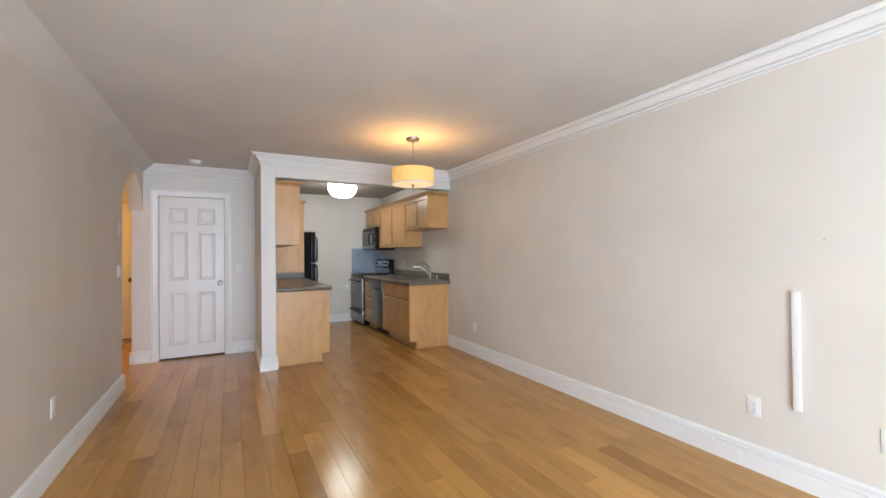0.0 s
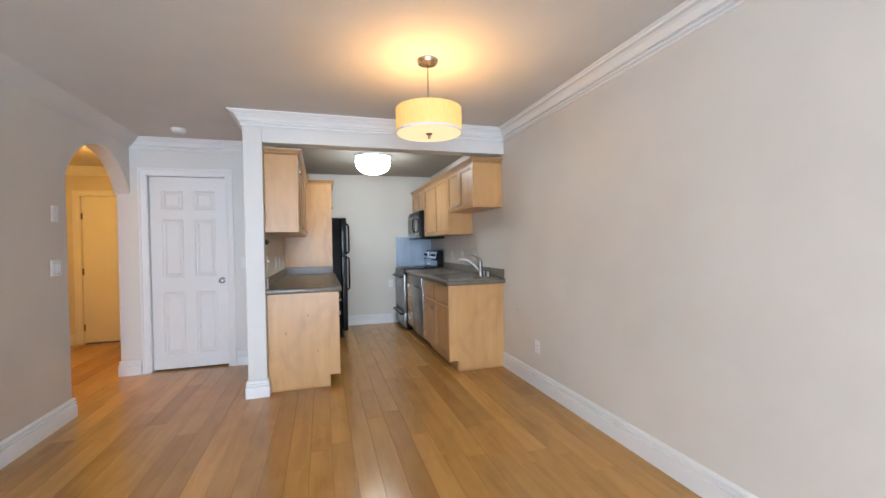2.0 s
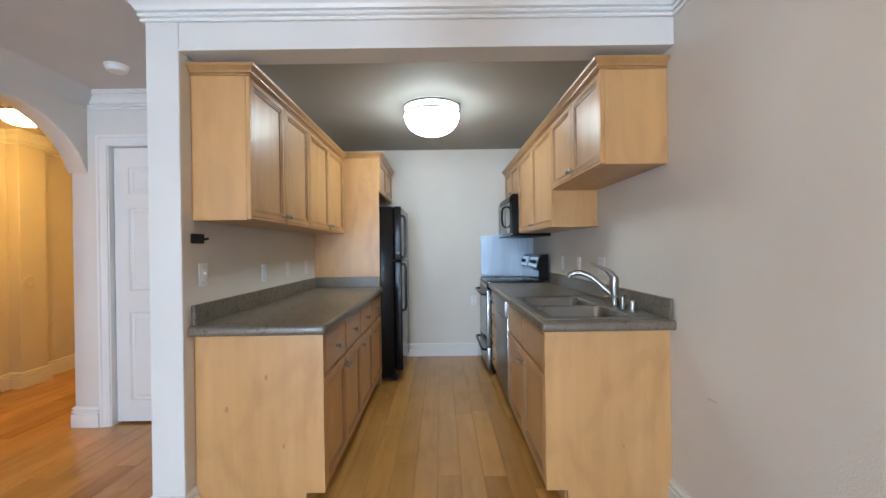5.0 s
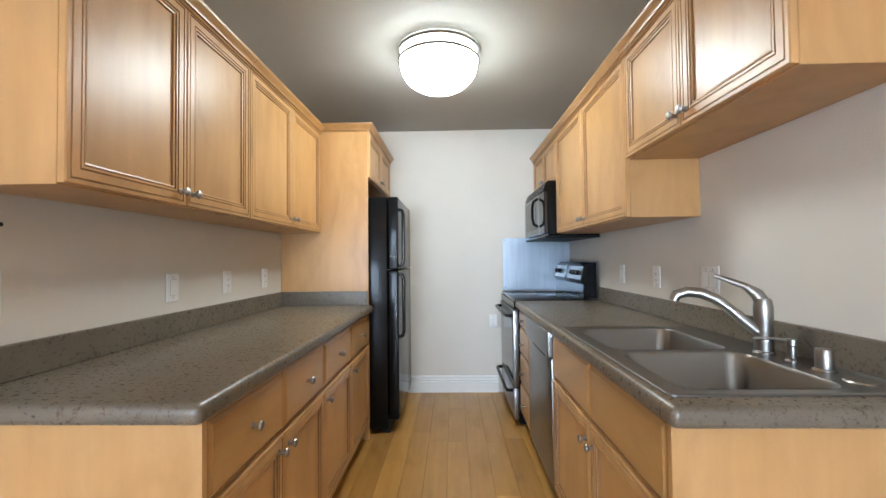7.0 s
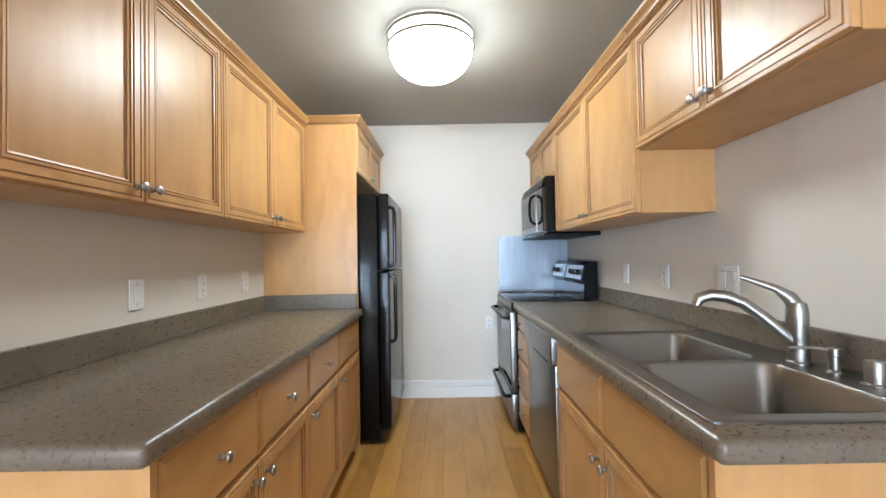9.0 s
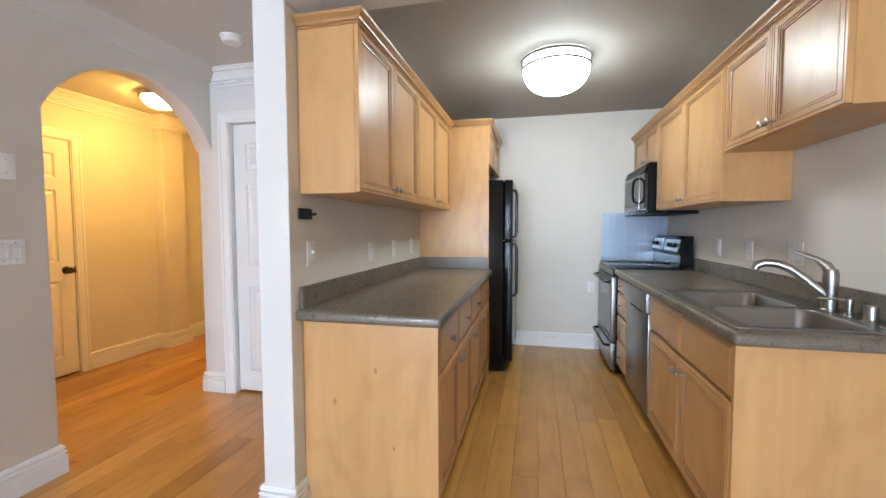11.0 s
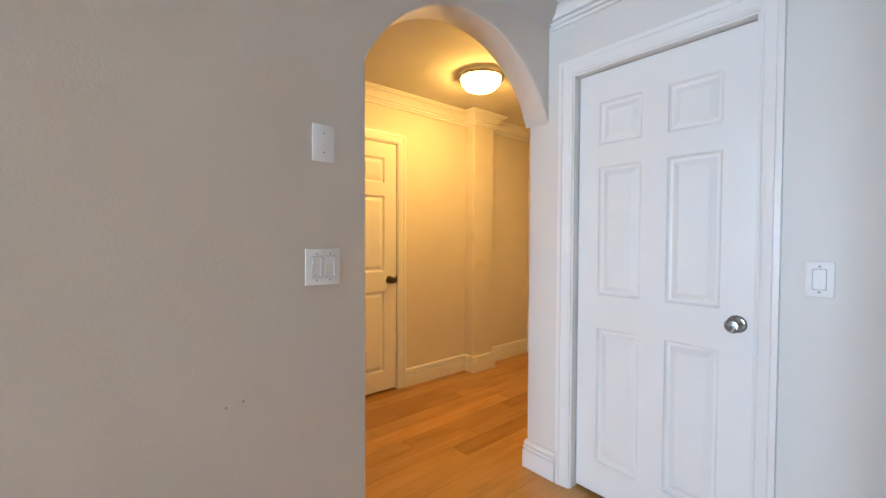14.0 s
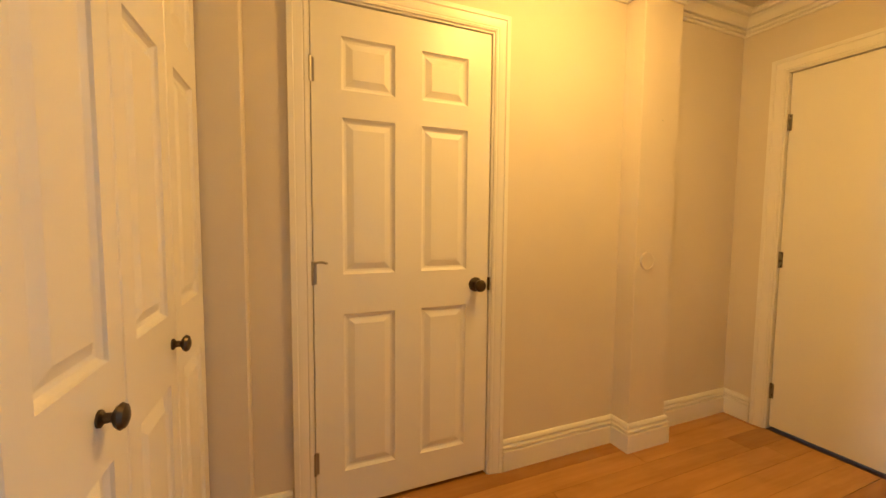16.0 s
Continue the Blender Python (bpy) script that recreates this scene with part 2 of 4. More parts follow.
def sweep(bm, path, profile, closed_ends=True):
    """Run a (distance from wall, height) profile along a mitred floor line; the room lies to the left of the line."""
    pts = [Vector((x, y)) for x, y in path]
    rings = []
    for i, p in enumerate(pts):
        d1 = (p - pts[i - 1]).normalized() if i else (pts[1] - p).normalized()
        d2 = (pts[i + 1] - p).normalized() if i < len(pts) - 1 else d1
        n1, n2 = Vector((-d1.y, d1.x)), Vector((-d2.y, d2.x))
        mn = (n1 + n2).normalized()
        mn /= max(0.3, mn.dot(n1))
        rings.append([bm.verts.new((p.x + mn.x * d, p.y + mn.y * d, z)) for d, z in profile])
    k = len(profile)
    for a, b in zip(rings, rings[1:]):
        for j in range(k):
            bm.faces.new((a[j], a[(j + 1) % k], b[(j + 1) % k], b[j]))
    if closed_ends:
        bm.faces.new(rings[0])
        bm.faces.new(rings[-1][::-1])
    return bm


class Face:
    """A vertical plane on which fronts are laid: along is u, out is away from the wall."""

    def __init__(self, axis, at, sign):
        self.axis, self.at, self.sign = axis, at, sign

    def p(self, u, out, z):
        w = self.at + self.sign * out
        return Vector((w, u, z)) if self.axis == "x" else Vector((u, w, z))

    def out(self):
        return Vector((self.sign, 0, 0)) if self.axis == "x" else Vector((0, self.sign, 0))

    def turn(self, u, out, z):
        """The pose whose z axis points out of the plane."""
        return Matrix.Translation(self.p(u, out, z)) @ self.out().to_track_quat("Z", "Y").to_matrix().to_4x4()

    def box(self, bm, u0, u1, o0, o1, z0, z1, bevel=0.0, seg=1):
        a, b = self.p(u0, o0, z0), self.p(u1, o1, z1)
        return box(bm, min(a.x, b.x), max(a.x, b.x), min(a.y, b.y), max(a.y, b.y), z0, z1, bevel, seg)


def panelled(bm, f, u0, u1, z0, z1, back, front, panels, rings, edge=0.004, glazed=()):
    """A slab with moulded panels sunk into its front. rings: (inset, depth) from each panel's rim inwards."""
    us = sorted({u0 + edge, u1 - edge, *(p[0] for p in panels), *(p[1] for p in panels)})
    zs = sorted({z0 + edge, z1 - edge, *(p[2] for p in panels), *(p[3] for p in panels)})

    def quad(pts):
        return bm.faces.new([bm.verts.new(f.p(*q)) for q in pts])

    def rect(a, b, c, d, o):
        return [(a, o, c), (b, o, c), (b, o, d), (a, o, d)]

    for a, b in zip(us, us[1:]):
        for c, d in zip(zs, zs[1:]):
            if any(p[0] - 1e-6 <= a and b <= p[1] + 1e-6 and p[2] - 1e-6 <= c and d <= p[3] + 1e-6 for p in panels):
                continue
            quad(rect(a, b, c, d, front))
    for a, b, c, d in panels:
        last = rect(a, b, c, d, front)
        for step, (inset, depth) in enumerate(rings):
            cur = rect(a + inset, b - inset, c + inset, d - inset, front - depth)
            for i in range(4):
                quad([last[i], last[(i + 1) % 4], cur[(i + 1) % 4], cur[i]]).material_index = int(step in glazed)
            last = cur
        quad(last)
    inner, outer, rear = rect(u0 + edge, u1 - edge, z0 + edge, z1 - edge, front), rect(u0, u1, z0, z1, front - edge), rect(u0, u1, z0, z1, back)
    for a, b in ((inner, outer), (outer, rear)):
        for i in range(4):
            quad([a[i], a[(i + 1) % 4], b[(i + 1) % 4], b[i]])
    quad(rear)
    bmesh.ops.remove_doubles(bm, verts=bm.verts, dist=1e-5)
    return bm


KNOB = [(0.0, 0.0), (0.010, 0.0), (0.010, 0.003), (0.006, 0.006), (0.0055, 0.014), (0.012, 0.018), (0.0155, 0.023), (0.013, 0.028), (0.006, 0.031), (0.0, 0.0315)]
DOOR_KNOB = [(0.0, 0.0), (0.033, 0.0), (0.033, 0.004), (0.028, 0.010), (0.013, 0.013), (0.012, 0.030), (0.019, 0.036), (0.027, 0.046), (0.027, 0.057), (0.020, 0.066), (0.0, 0.069)]


def knob(f, u, out, z, parent, mat, profile=KNOB, label="", name="knob"):
    return part(name, lathe(bmesh.new(), profile, f.turn(u, out, z), 20), mat, parent, label)

# ---- the large structure ----
TOP, Y0, XW, XE = 2.43, -2.0, -0.33, 3.33


def wall(name, bm, label, mat=WALL):
    return single(name, bm, mat, label, "wall", kind="structure", smooth=False)


ground = single("ground", boxes((-400, 400, -400, 400, -3.2, -3.0)), GROUND, "grey concrete ground outside the building", "ground", kind="structure", smooth=False)


def arch_wall():
    """The living room's west wall, with an arched opening at its far end."""
    a, top, low, r, mid = 0.60, 1.566, 0, 0.65, 5.84
    out = [(Y0, low), (5.310, low)]
    n = 28
    for i in range(n + 1):
        y = 5.310 + (6.378 - 5.310) * i / n
        out.append((y, top + r * math.sqrt(max(0, 1 - ((y - mid) / a) ** 2))))
    out += [(6.378, TOP), (Y0, TOP)]
    bm = bmesh.new()
    f = bm.faces.new([bm.verts.new((XW - 0.14, y, z)) for y, z in out])
    g = bmesh.ops.extrude_face_region(bm, geom=[f])
    bmesh.ops.translate(bm, verts=[v for v in g["geom"] if isinstance(v, bmesh.types.BMVert)], vec=(0.14, 0, 0))
    bmesh.ops.recalc_face_normals(bm, faces=bm.faces)
    es = [e for e in bm.edges if all(v.co.z > 0.001 or abs(v.co.y - 5.310) < 1e-4 for v in e.verts) and all(5.30 <= v.co.y <= 6.377 and v.co.z < 2.3 for v in e.verts) and abs(e.verts[0].co.x - e.verts[1].co.x) < 1e-5]
    bmesh.ops.bevel(bm, geom=es, offset=0.012, segments=3, affect="EDGES", profile=0.5)
    return bm


wall_west = single("wall_west", arch_wall(), WALL, "cream painted wall with an arched opening to the hallway", "wall", kind="structure")
wall("wall_east", boxes((XE, XE + 0.12, Y0 - 0.12, 8.17, 0, TOP)), "long cream painted wall with white trim")
wall("wall_south", boxes((-0.47, -0.25, Y0 - 0.12, Y0, 0, TOP), (2.15, XE, Y0 - 0.12, Y0, 0, TOP), (-0.25, 2.15, Y0 - 0.12, Y0, 2.12, TOP)), "cream painted wall round the sliding glass door")
wall("wall_partition_end", boxes((0.91, 1.06, 5.27, 5.290, 0, TOP), bevel=0.003), "white painted end of the kitchen partition", PALE_WALL)
wall("wall_partition", boxes((0.9115, 1.0585, 5.290, 8.17, 0, TOP)), "cream painted partition between kitchen and closet")
wall("wall_header", boxes((1.062, XE - 0.002, 5.272, 5.42, 2.185, TOP)), "white painted header beam over the kitchen opening", PALE_WALL)
wall("wall_closet", boxes((-0.446, -0.19, 6.38, 6.48, 0, TOP), (0.55, 0.908, 6.38, 6.48, 0, TOP), (-0.19, 0.55, 6.38, 6.48, 2.06, TOP)), "pale painted wall round the closet door", PALE_WALL)
wall("wall_closet_back", boxes((-0.44, 0.908, 7.1, 7.2, 0, TOP)), "plain wall at the back of the closet")
wall("wall_kitchen_back", boxes((0.91, XE + 0.12, 8.17, 8.29, 0, TOP)), "cream painted wall at the end of the galley kitchen")
wall("wall_hall_east", boxes((-0.446, -0.36, 6.482, 8.2, 0, TOP)), "cream painted hallway wall")
wall("wall_hall_west", boxes((-1.98, -1.86, 5.0, 5.685, 0, TOP), (-1.98, -1.86, 6.478, 8.2, 0, TOP), (-1.98, -1.86, 5.685, 6.478, 2.045, TOP)), "cream painted hallway wall round a panelled door")
wall("wall_hall_pilaster", boxes((-1.862, -1.745, 7.25, 7.515, 0, TOP), bevel=0.004), "shallow cream painted wall projection in the hallway")
wall("wall_hall_stub", boxes((-1.862, -1.743, 5.2, 5.474, 0, TOP), bevel=0.006), "short cream painted wall return beside the closet doors")
wall("wall_hall_north", boxes((-1.98, -1.625, 8.2, 8.32, 0, TOP), (-0.69, -0.36, 8.2, 8.32, 0, TOP), (-1.625, -0.69, 8.2, 8.32, 2.045, TOP)), "cream painted wall round the entry door")
wall("wall_hall_south", boxes((-1.74, -0.472, 5.2, 5.30, 2.06, TOP), (-1.98, -0.472, 4.55, 4.65, 0, TOP)), "cream painted wall over the folding closet doors")
single("ceiling", boxes((-0.47, XE + 0.12, Y0 - 0.12, 5.30, TOP, TOP + 0.1), (-0.47, 0.985, 5.30, 8.32, TOP, TOP + 0.1), (-1.98, -0.47, 4.55, 8.32, TOP, TOP + 0.1)), CEILING, "flat white painted ceiling", "ceiling", kind="structure", smooth=False)
single("ceiling_kitchen", boxes((0.985, XE + 0.12, 5.30, 8.32, TOP, TOP + 0.1)), SHADED_CEILING, "flat painted kitchen ceiling with its shade put into the colour", "ceiling", kind="structure", smooth=False)
cove = bmesh.new()
sweep(cove, [(XW, 6.375), (XW, Y0)], [(0.0, 2.335), (0.03, 2.352), (0.07, 2.385), (0.105, 2.415), (0.13, 2.4295), (0.0, 2.4295)])
single("ceiling_cove", cove, CEILING, "smooth plastered cove between wall and ceiling", "cove", kind="structure")

BASE = [(0.0, 0.0), (0.020, 0.0), (0.020, 0.094), (0.017, 0.097), (0.008, 0.099), (0.008, 0.104), (0.018, 0.106), (0.019, 0.115), (0.016, 0.119), (0.006, 0.121), (0.006, 0.126), (0.014, 0.128), (0.015, 0.137), (0.009, 0.148), (0.0, 0.151)]
CROWN = [(0.0, 2.312), (0.012, 2.312), (0.016, 2.318), (0.013, 2.325), (0.005, 2.327), (0.005, 2.331), (0.018, 2.333), (0.023, 2.340), (0.019, 2.347), (0.009, 2.350), (0.009, 2.354), (0.026, 2.356), (0.034, 2.372), (0.048, 2.388), (0.062, 2.396), (0.053, 2.399), (0.053, 2.404), (0.078, 2.406), (0.083, 2.415), (0.097, 2.419), (0.097, 2.4285), (0.0, 2.4285)]


def trim(name, path, profile, label, category):
    return single(name, sweep(bmesh.new(), path, profile), TRIM, label, category, kind="structure", smooth=False)


WB = "white painted stepped baseboard along the wall"
WC = "white painted crown moulding under the ceiling"
trim("baseboard", [(XE, Y0), (XE, 5.34)], BASE, WB, "baseboard")
trim("baseboard", [(XW - 0.14, 5.310), (XW, 5.310), (XW, Y0)], BASE, WB, "baseboard")
trim("baseboard", [(1.06, 5.355), (1.06, 5.27), (0.91, 5.27), (0.91, 6.38), (0.625, 6.38)], BASE, WB, "baseboard")
trim("baseboard", [(-0.265, 6.38), (-0.446, 6.38), (-0.446, 8.2), (-0.615, 8.2)], BASE, WB, "baseboard")
trim("baseboard", [(2.66, 8.17), (1.70, 8.17)], BASE, WB, "baseboard")
trim("baseboard", [(-1.70, 8.2), (-1.86, 8.2), (-1.86, 7.515), (-1.745, 7.515), (-1.745, 7.25), (-1.86, 7.25), (-1.86, 6.553)], BASE, WB, "baseboard")
trim("baseboard", [(-1.86, 5.61), (-1.86, 5.474), (-1.743, 5.474), (-1.743, 5.375)], BASE, WB, "baseboard")
trim("crown_moulding", [(XE, Y0), (XE, 5.27), (0.91, 5.27), (0.91, 6.38), (-0.31, 6.38)], CROWN, WC, "crown moulding")
trim("crown_moulding", [(-0.446, 6.40), (-0.446, 8.2), (-1.86, 8.2), (-1.86, 7.515), (-1.745, 7.515), (-1.745, 7.25), (-1.86, 7.25), (-1.86, 5.474), (-1.743, 5.474), (-1.743, 5.302), (-0.472, 5.302)], CROWN, WC, "crown moulding")


def casing(f, u0, u1, top, width=0.07):
    """Three mitred lengths of stepped door casing round an opening."""
    bm = bmesh.new()
    prof = [(0.0, 0.0), (0.0, 0.010), (0.010, 0.013), (0.014, 0.010), (0.020, 0.013), (width - 0.022, 0.016), (width - 0.018, 0.021), (width, 0.021), (width, 0.0)]
    rings = []
    for u, z, du, dz in ((u0, 0, -1, 0), (u0, top, -1, 1), (u1, top, 1, 1), (u1, 0, 1, 0)):
        rings.append([bm.verts.new(f.p(u + du * w, o, z + dz * w)) for w, o in prof])
    for a, b in zip(rings, rings[1:]):
        for j in range(len(prof)):
            k = (j + 1) % len(prof)
            bm.faces.new((a[j], a[k], b[k], b[j]))
    bm.faces.new(rings[0])
    bm.faces.new(rings[-1])
    return bm


def six_panels(u0, u1, z0, z1):
    w = u1 - u0
    s, mid = 0.147 * w, 0.151 * w
    pw = (w - 2 * s - mid) / 2
    cols = ((u0 + s, u0 + s + pw), (u1 - s - pw, u1 - s))
    rows = ((z0 + 0.172, z0 + 0.826), (z0 + 0.986, z0 + 1.596), (z0 + 1.70, z0 + 1.90))
    return [(a, b, c, d) for a, b in cols for c, d in rows]


MOULD = [(0.002, 0.006), (0.010, 0.013), (0.016, 0.014), (0.019, 0.014), (0.044, 0.002), (0.046, 0.002)]


def hinge(f, u, out, z, parent, mat=NICKEL):
    bm = bmesh.new()
    lathe(bm, [(0.0, -0.046), (0.0065, -0.046), (0.0065, 0.046), (0.0, 0.046)], Matrix.Translation(f.p(u, out + 0.004, z)), 10)
    f.box(bm, u - 0.016, u + 0.016, out - 0.002, out + 0.0015, z - 0.044, z + 0.044)
    return part("hinge", bm, mat, parent, "metal butt hinge")


def door(name, f, u0, u1, top, set_back, label, panels=True, hinge_side=None, hinge_mat=NICKEL):
    """A door in its frame: slab, casing, jamb. f lies on the wall's face."""
    d = thing(name, f.p((u0 + u1) / 2, 0, 0), label, "door", kind="structure")
    part("casing", casing(f, u0 - 0.012, u1 + 0.012, top + 0.012), TRIM, d, "white stepped door casing")
    bm = bmesh.new()
    for a, b in ((u0 - 0.018, u0 - 0.004), (u1 + 0.004, u1 + 0.018)):
        f.box(bm, a, b, -0.098, 0.002, 0, top + 0.004)
    f.box(bm, u0 - 0.018, u1 + 0.018, -0.098, 0.002, top + 0.004, top + 0.018)
    part("jamb", bm, TRIM, d)
    bm = bmesh.new()
    panelled(bm, f, u0, u1, 0.017, top, -set_back - 0.035, -set_back, six_panels(u0, u1, 0.0, top) if panels else [], MOULD, 0.002)
    slab = part("slab", bm, DOOR, d, smooth=False)
    # near-black sheet added behind the slab, so the gap round it looks shaded
    part("gap_shade", f.box(bmesh.new(), u0 - 0.003, u1 + 0.003, -set_back - 0.06, -set_back - 0.037, 0, top + 0.003), SLOT, d, "dark sheet behind the door that paints its gap's shade")
    if hinge_side is not None:
        for z in (0.228, 0.996, 1.762):
            hinge(f, hinge_side, -set_back, z, d, hinge_mat)
    return d


F_CLOSET, F_HALL, F_ENTRY = Face("y", 6.38, -1), Face("x", -1.86, 1), Face("y", 8.2, -1)
cl = door("door_1", F_CLOSET, -0.175, 0.535, 2.045, 0.04, "closed white six-panel closet door in a white frame")
knob(F_CLOSET, 0.487, -0.04, 0.935, cl, DARK_NICKEL, DOOR_KNOB, "round brushed nickel door knob", "door_knob")
part("keyhole", lathe(bmesh.new(), [(0.0, 0.0), (0.004, 0.0), (0.004, 0.0015), (0.0, 0.0015)], F_CLOSET.turn(0.487, 0.029, 0.935), 10), SLOT, cl)
hd = door("door_2", F_HALL, 5.698, 6.466, 2.022, 0.006, "closed cream six-panel hallway door with bronze knob", hinge_side=5.695)
knob(F_HALL, 6.40, -0.006, 0.915, hd, BRONZE, DOOR_KNOB, "round dark bronze door knob", "door_knob")
part("strike_plate", F_HALL.box(bmesh.new(), 6.462, 6.474, -0.006, 0.002, 0.885, 0.945), BRONZE, hd, "dark bronze strike plate")
bm = tube(bmesh.new(), [(-1.852, 5.70, 1.035), (-1.845, 5.725, 1.04), (-1.825, 5.745, 1.036)], 0.005, 8)
part("door_stop", bm, NICKEL, hd, "hinge-mounted metal door stop")
ed = door("door_3", F_ENTRY, -1.608, -0.708, 2.03, 0.02, "closed plain cream entry door with a peephole", panels=False, hinge_side=-1.609, hinge_mat=DARK_NICKEL)
part("peephole", lathe(bmesh.new(), [(0.0, 0.0), (0.009, 0.0), (0.009, 0.003), (0.005, 0.004), (0.0, 0.003)], F_ENTRY.turn(-1.14, -0.02, 1.555), 14), BRONZE, ed, "small dark peephole")
knob(F_ENTRY, -0.775, -0.02, 0.93, ed, BRONZE, DOOR_KNOB, "round dark bronze door knob", "door_knob")

# folding closet doors
F_FOLD = Face("y", 5.318, 1)
bf = thing("folding_closet_door", (-1.15, 5.285, 0), "closed white panelled folding closet doors with bronze knobs", "closet door", kind="structure")
W = (1.735 - 0.475) / 4
for i in range(4):
    u0 = -1.735 + i * W
    s = 0.06
    pans = [(u0 + s, u0 + W - s, a, b) for a, b in ((0.16, 0.81), (0.975, 1.585), (1.69, 1.895))]
    leaf = part("leaf", panelled(bmesh.new(), F_FOLD, u0 + 0.002, u0 + W - 0.002, 0.012, 2.045, -0.035, 0.0, pans, MOULD, 0.003), DOOR, bf, smooth=False)
    if i in (1, 2):
        knob(F_FOLD, (-1.385, -1.0)[i - 1], 0.0, 0.90, leaf, BRONZE, [(r * 1.35, z * 1.25) for r, z in KNOB], "small dark bronze knob")

bf.rotation_euler.z = radians(-2.9)

# sliding glass door behind the start of the walk
wd = thing("window_1", (0.95, Y0 - 0.06, 0), "white framed sliding glass door letting in daylight", "window", kind="structure")
part("window_frame", boxes((-0.25, -0.19, -2.09, -2.02, 0, 2.12), (2.09, 2.15, -2.09, -2.02, 0, 2.12), (-0.19, 2.09, -2.09, -2.02, 2.06, 2.12), (-0.19, 2.09, -2.09, -2.02, 0, 0.06), (0.91, 0.99, -2.09, -2.02, 0.06, 2.06)), TRIM, wd)
for a, b in ((-0.19, 0.91), (0.99, 2.09)):
    pane = part("pane", boxes((a, b, -2.062, -2.056, 0.06, 2.06)), GLASS, wd)
    pane.visible_shadow = False

# ---- kitchen ----
F_LB, F_RB, F_LU, F_RU = Face("x", 1.655, 1), Face("x", 2.750, -1), Face("x", 1.322, 1), Face("x", 3.03, -1)
DOOR_RINGS = [(0.0006, 0.003), (0.003, 0.003), (0.005, 0.0), (0.026, 0.0), (0.0265, 0.004), (0.0285, 0.004), (0.031, 0.001), (0.037, 0.001), (0.0375, 0.006), (0.0395, 0.006), (0.042, 0.0035), (0.047, 0.005), (0.048, 0.011), (0.050, 0.011)]
DRAW_RINGS = [(0.0008, 0.001), (0.003, 0.001), (0.005, -0.001), (0.014, -0.006), (0.015, -0.006)]


def cab_door(parent, f, u0, u1, z0, z1, knob_at=None, rail=0.014):
    bm = panelled(bmesh.new(), f, u0 + 0.0015, u1 - 0.0015, z0 + 0.0015, z1 - 0.0015, 0.001, 0.020, [(u0 + rail, u1 - rail, z0 + rail, z1 - rail)], DOOR_RINGS, 0.003, (0, 1, 4, 5, 8, 9, 12))
    d = part("door", bm, (MAPLE, GLAZE), parent, smooth=False)
    if knob_at:
        knob(f, knob_at[0], 0.020, knob_at[1], d, NICKEL, label="brushed nickel knob")
    return d


def drawer(parent, f, u0, u1, z0, z1, with_knob=True, rim=0.007):
    bm = panelled(bmesh.new(), f, u0 + 0.0015, u1 - 0.0015, z0 + 0.0015, z1 - 0.0015, 0.001, 0.014, [(u0 + rim, u1 - rim, z0 + rim, z1 - rim)], DRAW_RINGS, 0.003, (0, 1))
    d = part("drawer_front", bm, (MAPLE_ACROSS, GLAZE), parent, smooth=False)
    if with_knob:
        knob(f, (u0 + u1) / 2, 0.020, (z0 + z1) / 2, d, NICKEL, label="brushed nickel knob")
    return d


def carcass(parent, f, wall_x, u0, u1, z0, z1, toe=0.0, name="body"):
    bm = bmesh.new()
    a, b = sorted((wall_x, f.at))
    box(bm, a, b, u0, u1, z0, z1, 0.0015)
    if toe:
        part("toe_kick", boxes((min(wall_x, f.at - f.sign * 0.075), max(wall_x, f.at - f.sign * 0.075), u0 + 0.001, u1 - 0.001, 0, z0 + 0.002)), MAPLE_ACROSS, parent)
    return part(name, bm, MAPLE, parent)


LWALL, RWALL = 1.061, 3.329
CABL = "pale maple base cabinet with nickel knobs on the floor"
# left base run: one pair of doors, then two single doors
for u0, u1, doors in ((5.372, 6.23, 2), (6.23, 6.70, 1), (6.70, 7.188, 1)):
    c = thing("base_cabinet", (1.36, (u0 + u1) / 2, 0), CABL, "cabinet", "left base cabinets")
    carcass(c, F_LB, LWALL, u0, u1 - 0.001, 0.105, 0.865, toe=0.1)
    w = (u1 - u0) / doors
    for i in range(doors):
        a, b = u0 + i * w, u0 + (i + 1) * w
        drawer(c, F_LB, a, b, 0.652, 0.857)
        ku = (b - 0.035 if i == 0 else a + 0.035) if doors == 2 else a + 0.035
        cab_door(c, F_LB, a, b, 0.112, 0.645, (ku, 0.592))


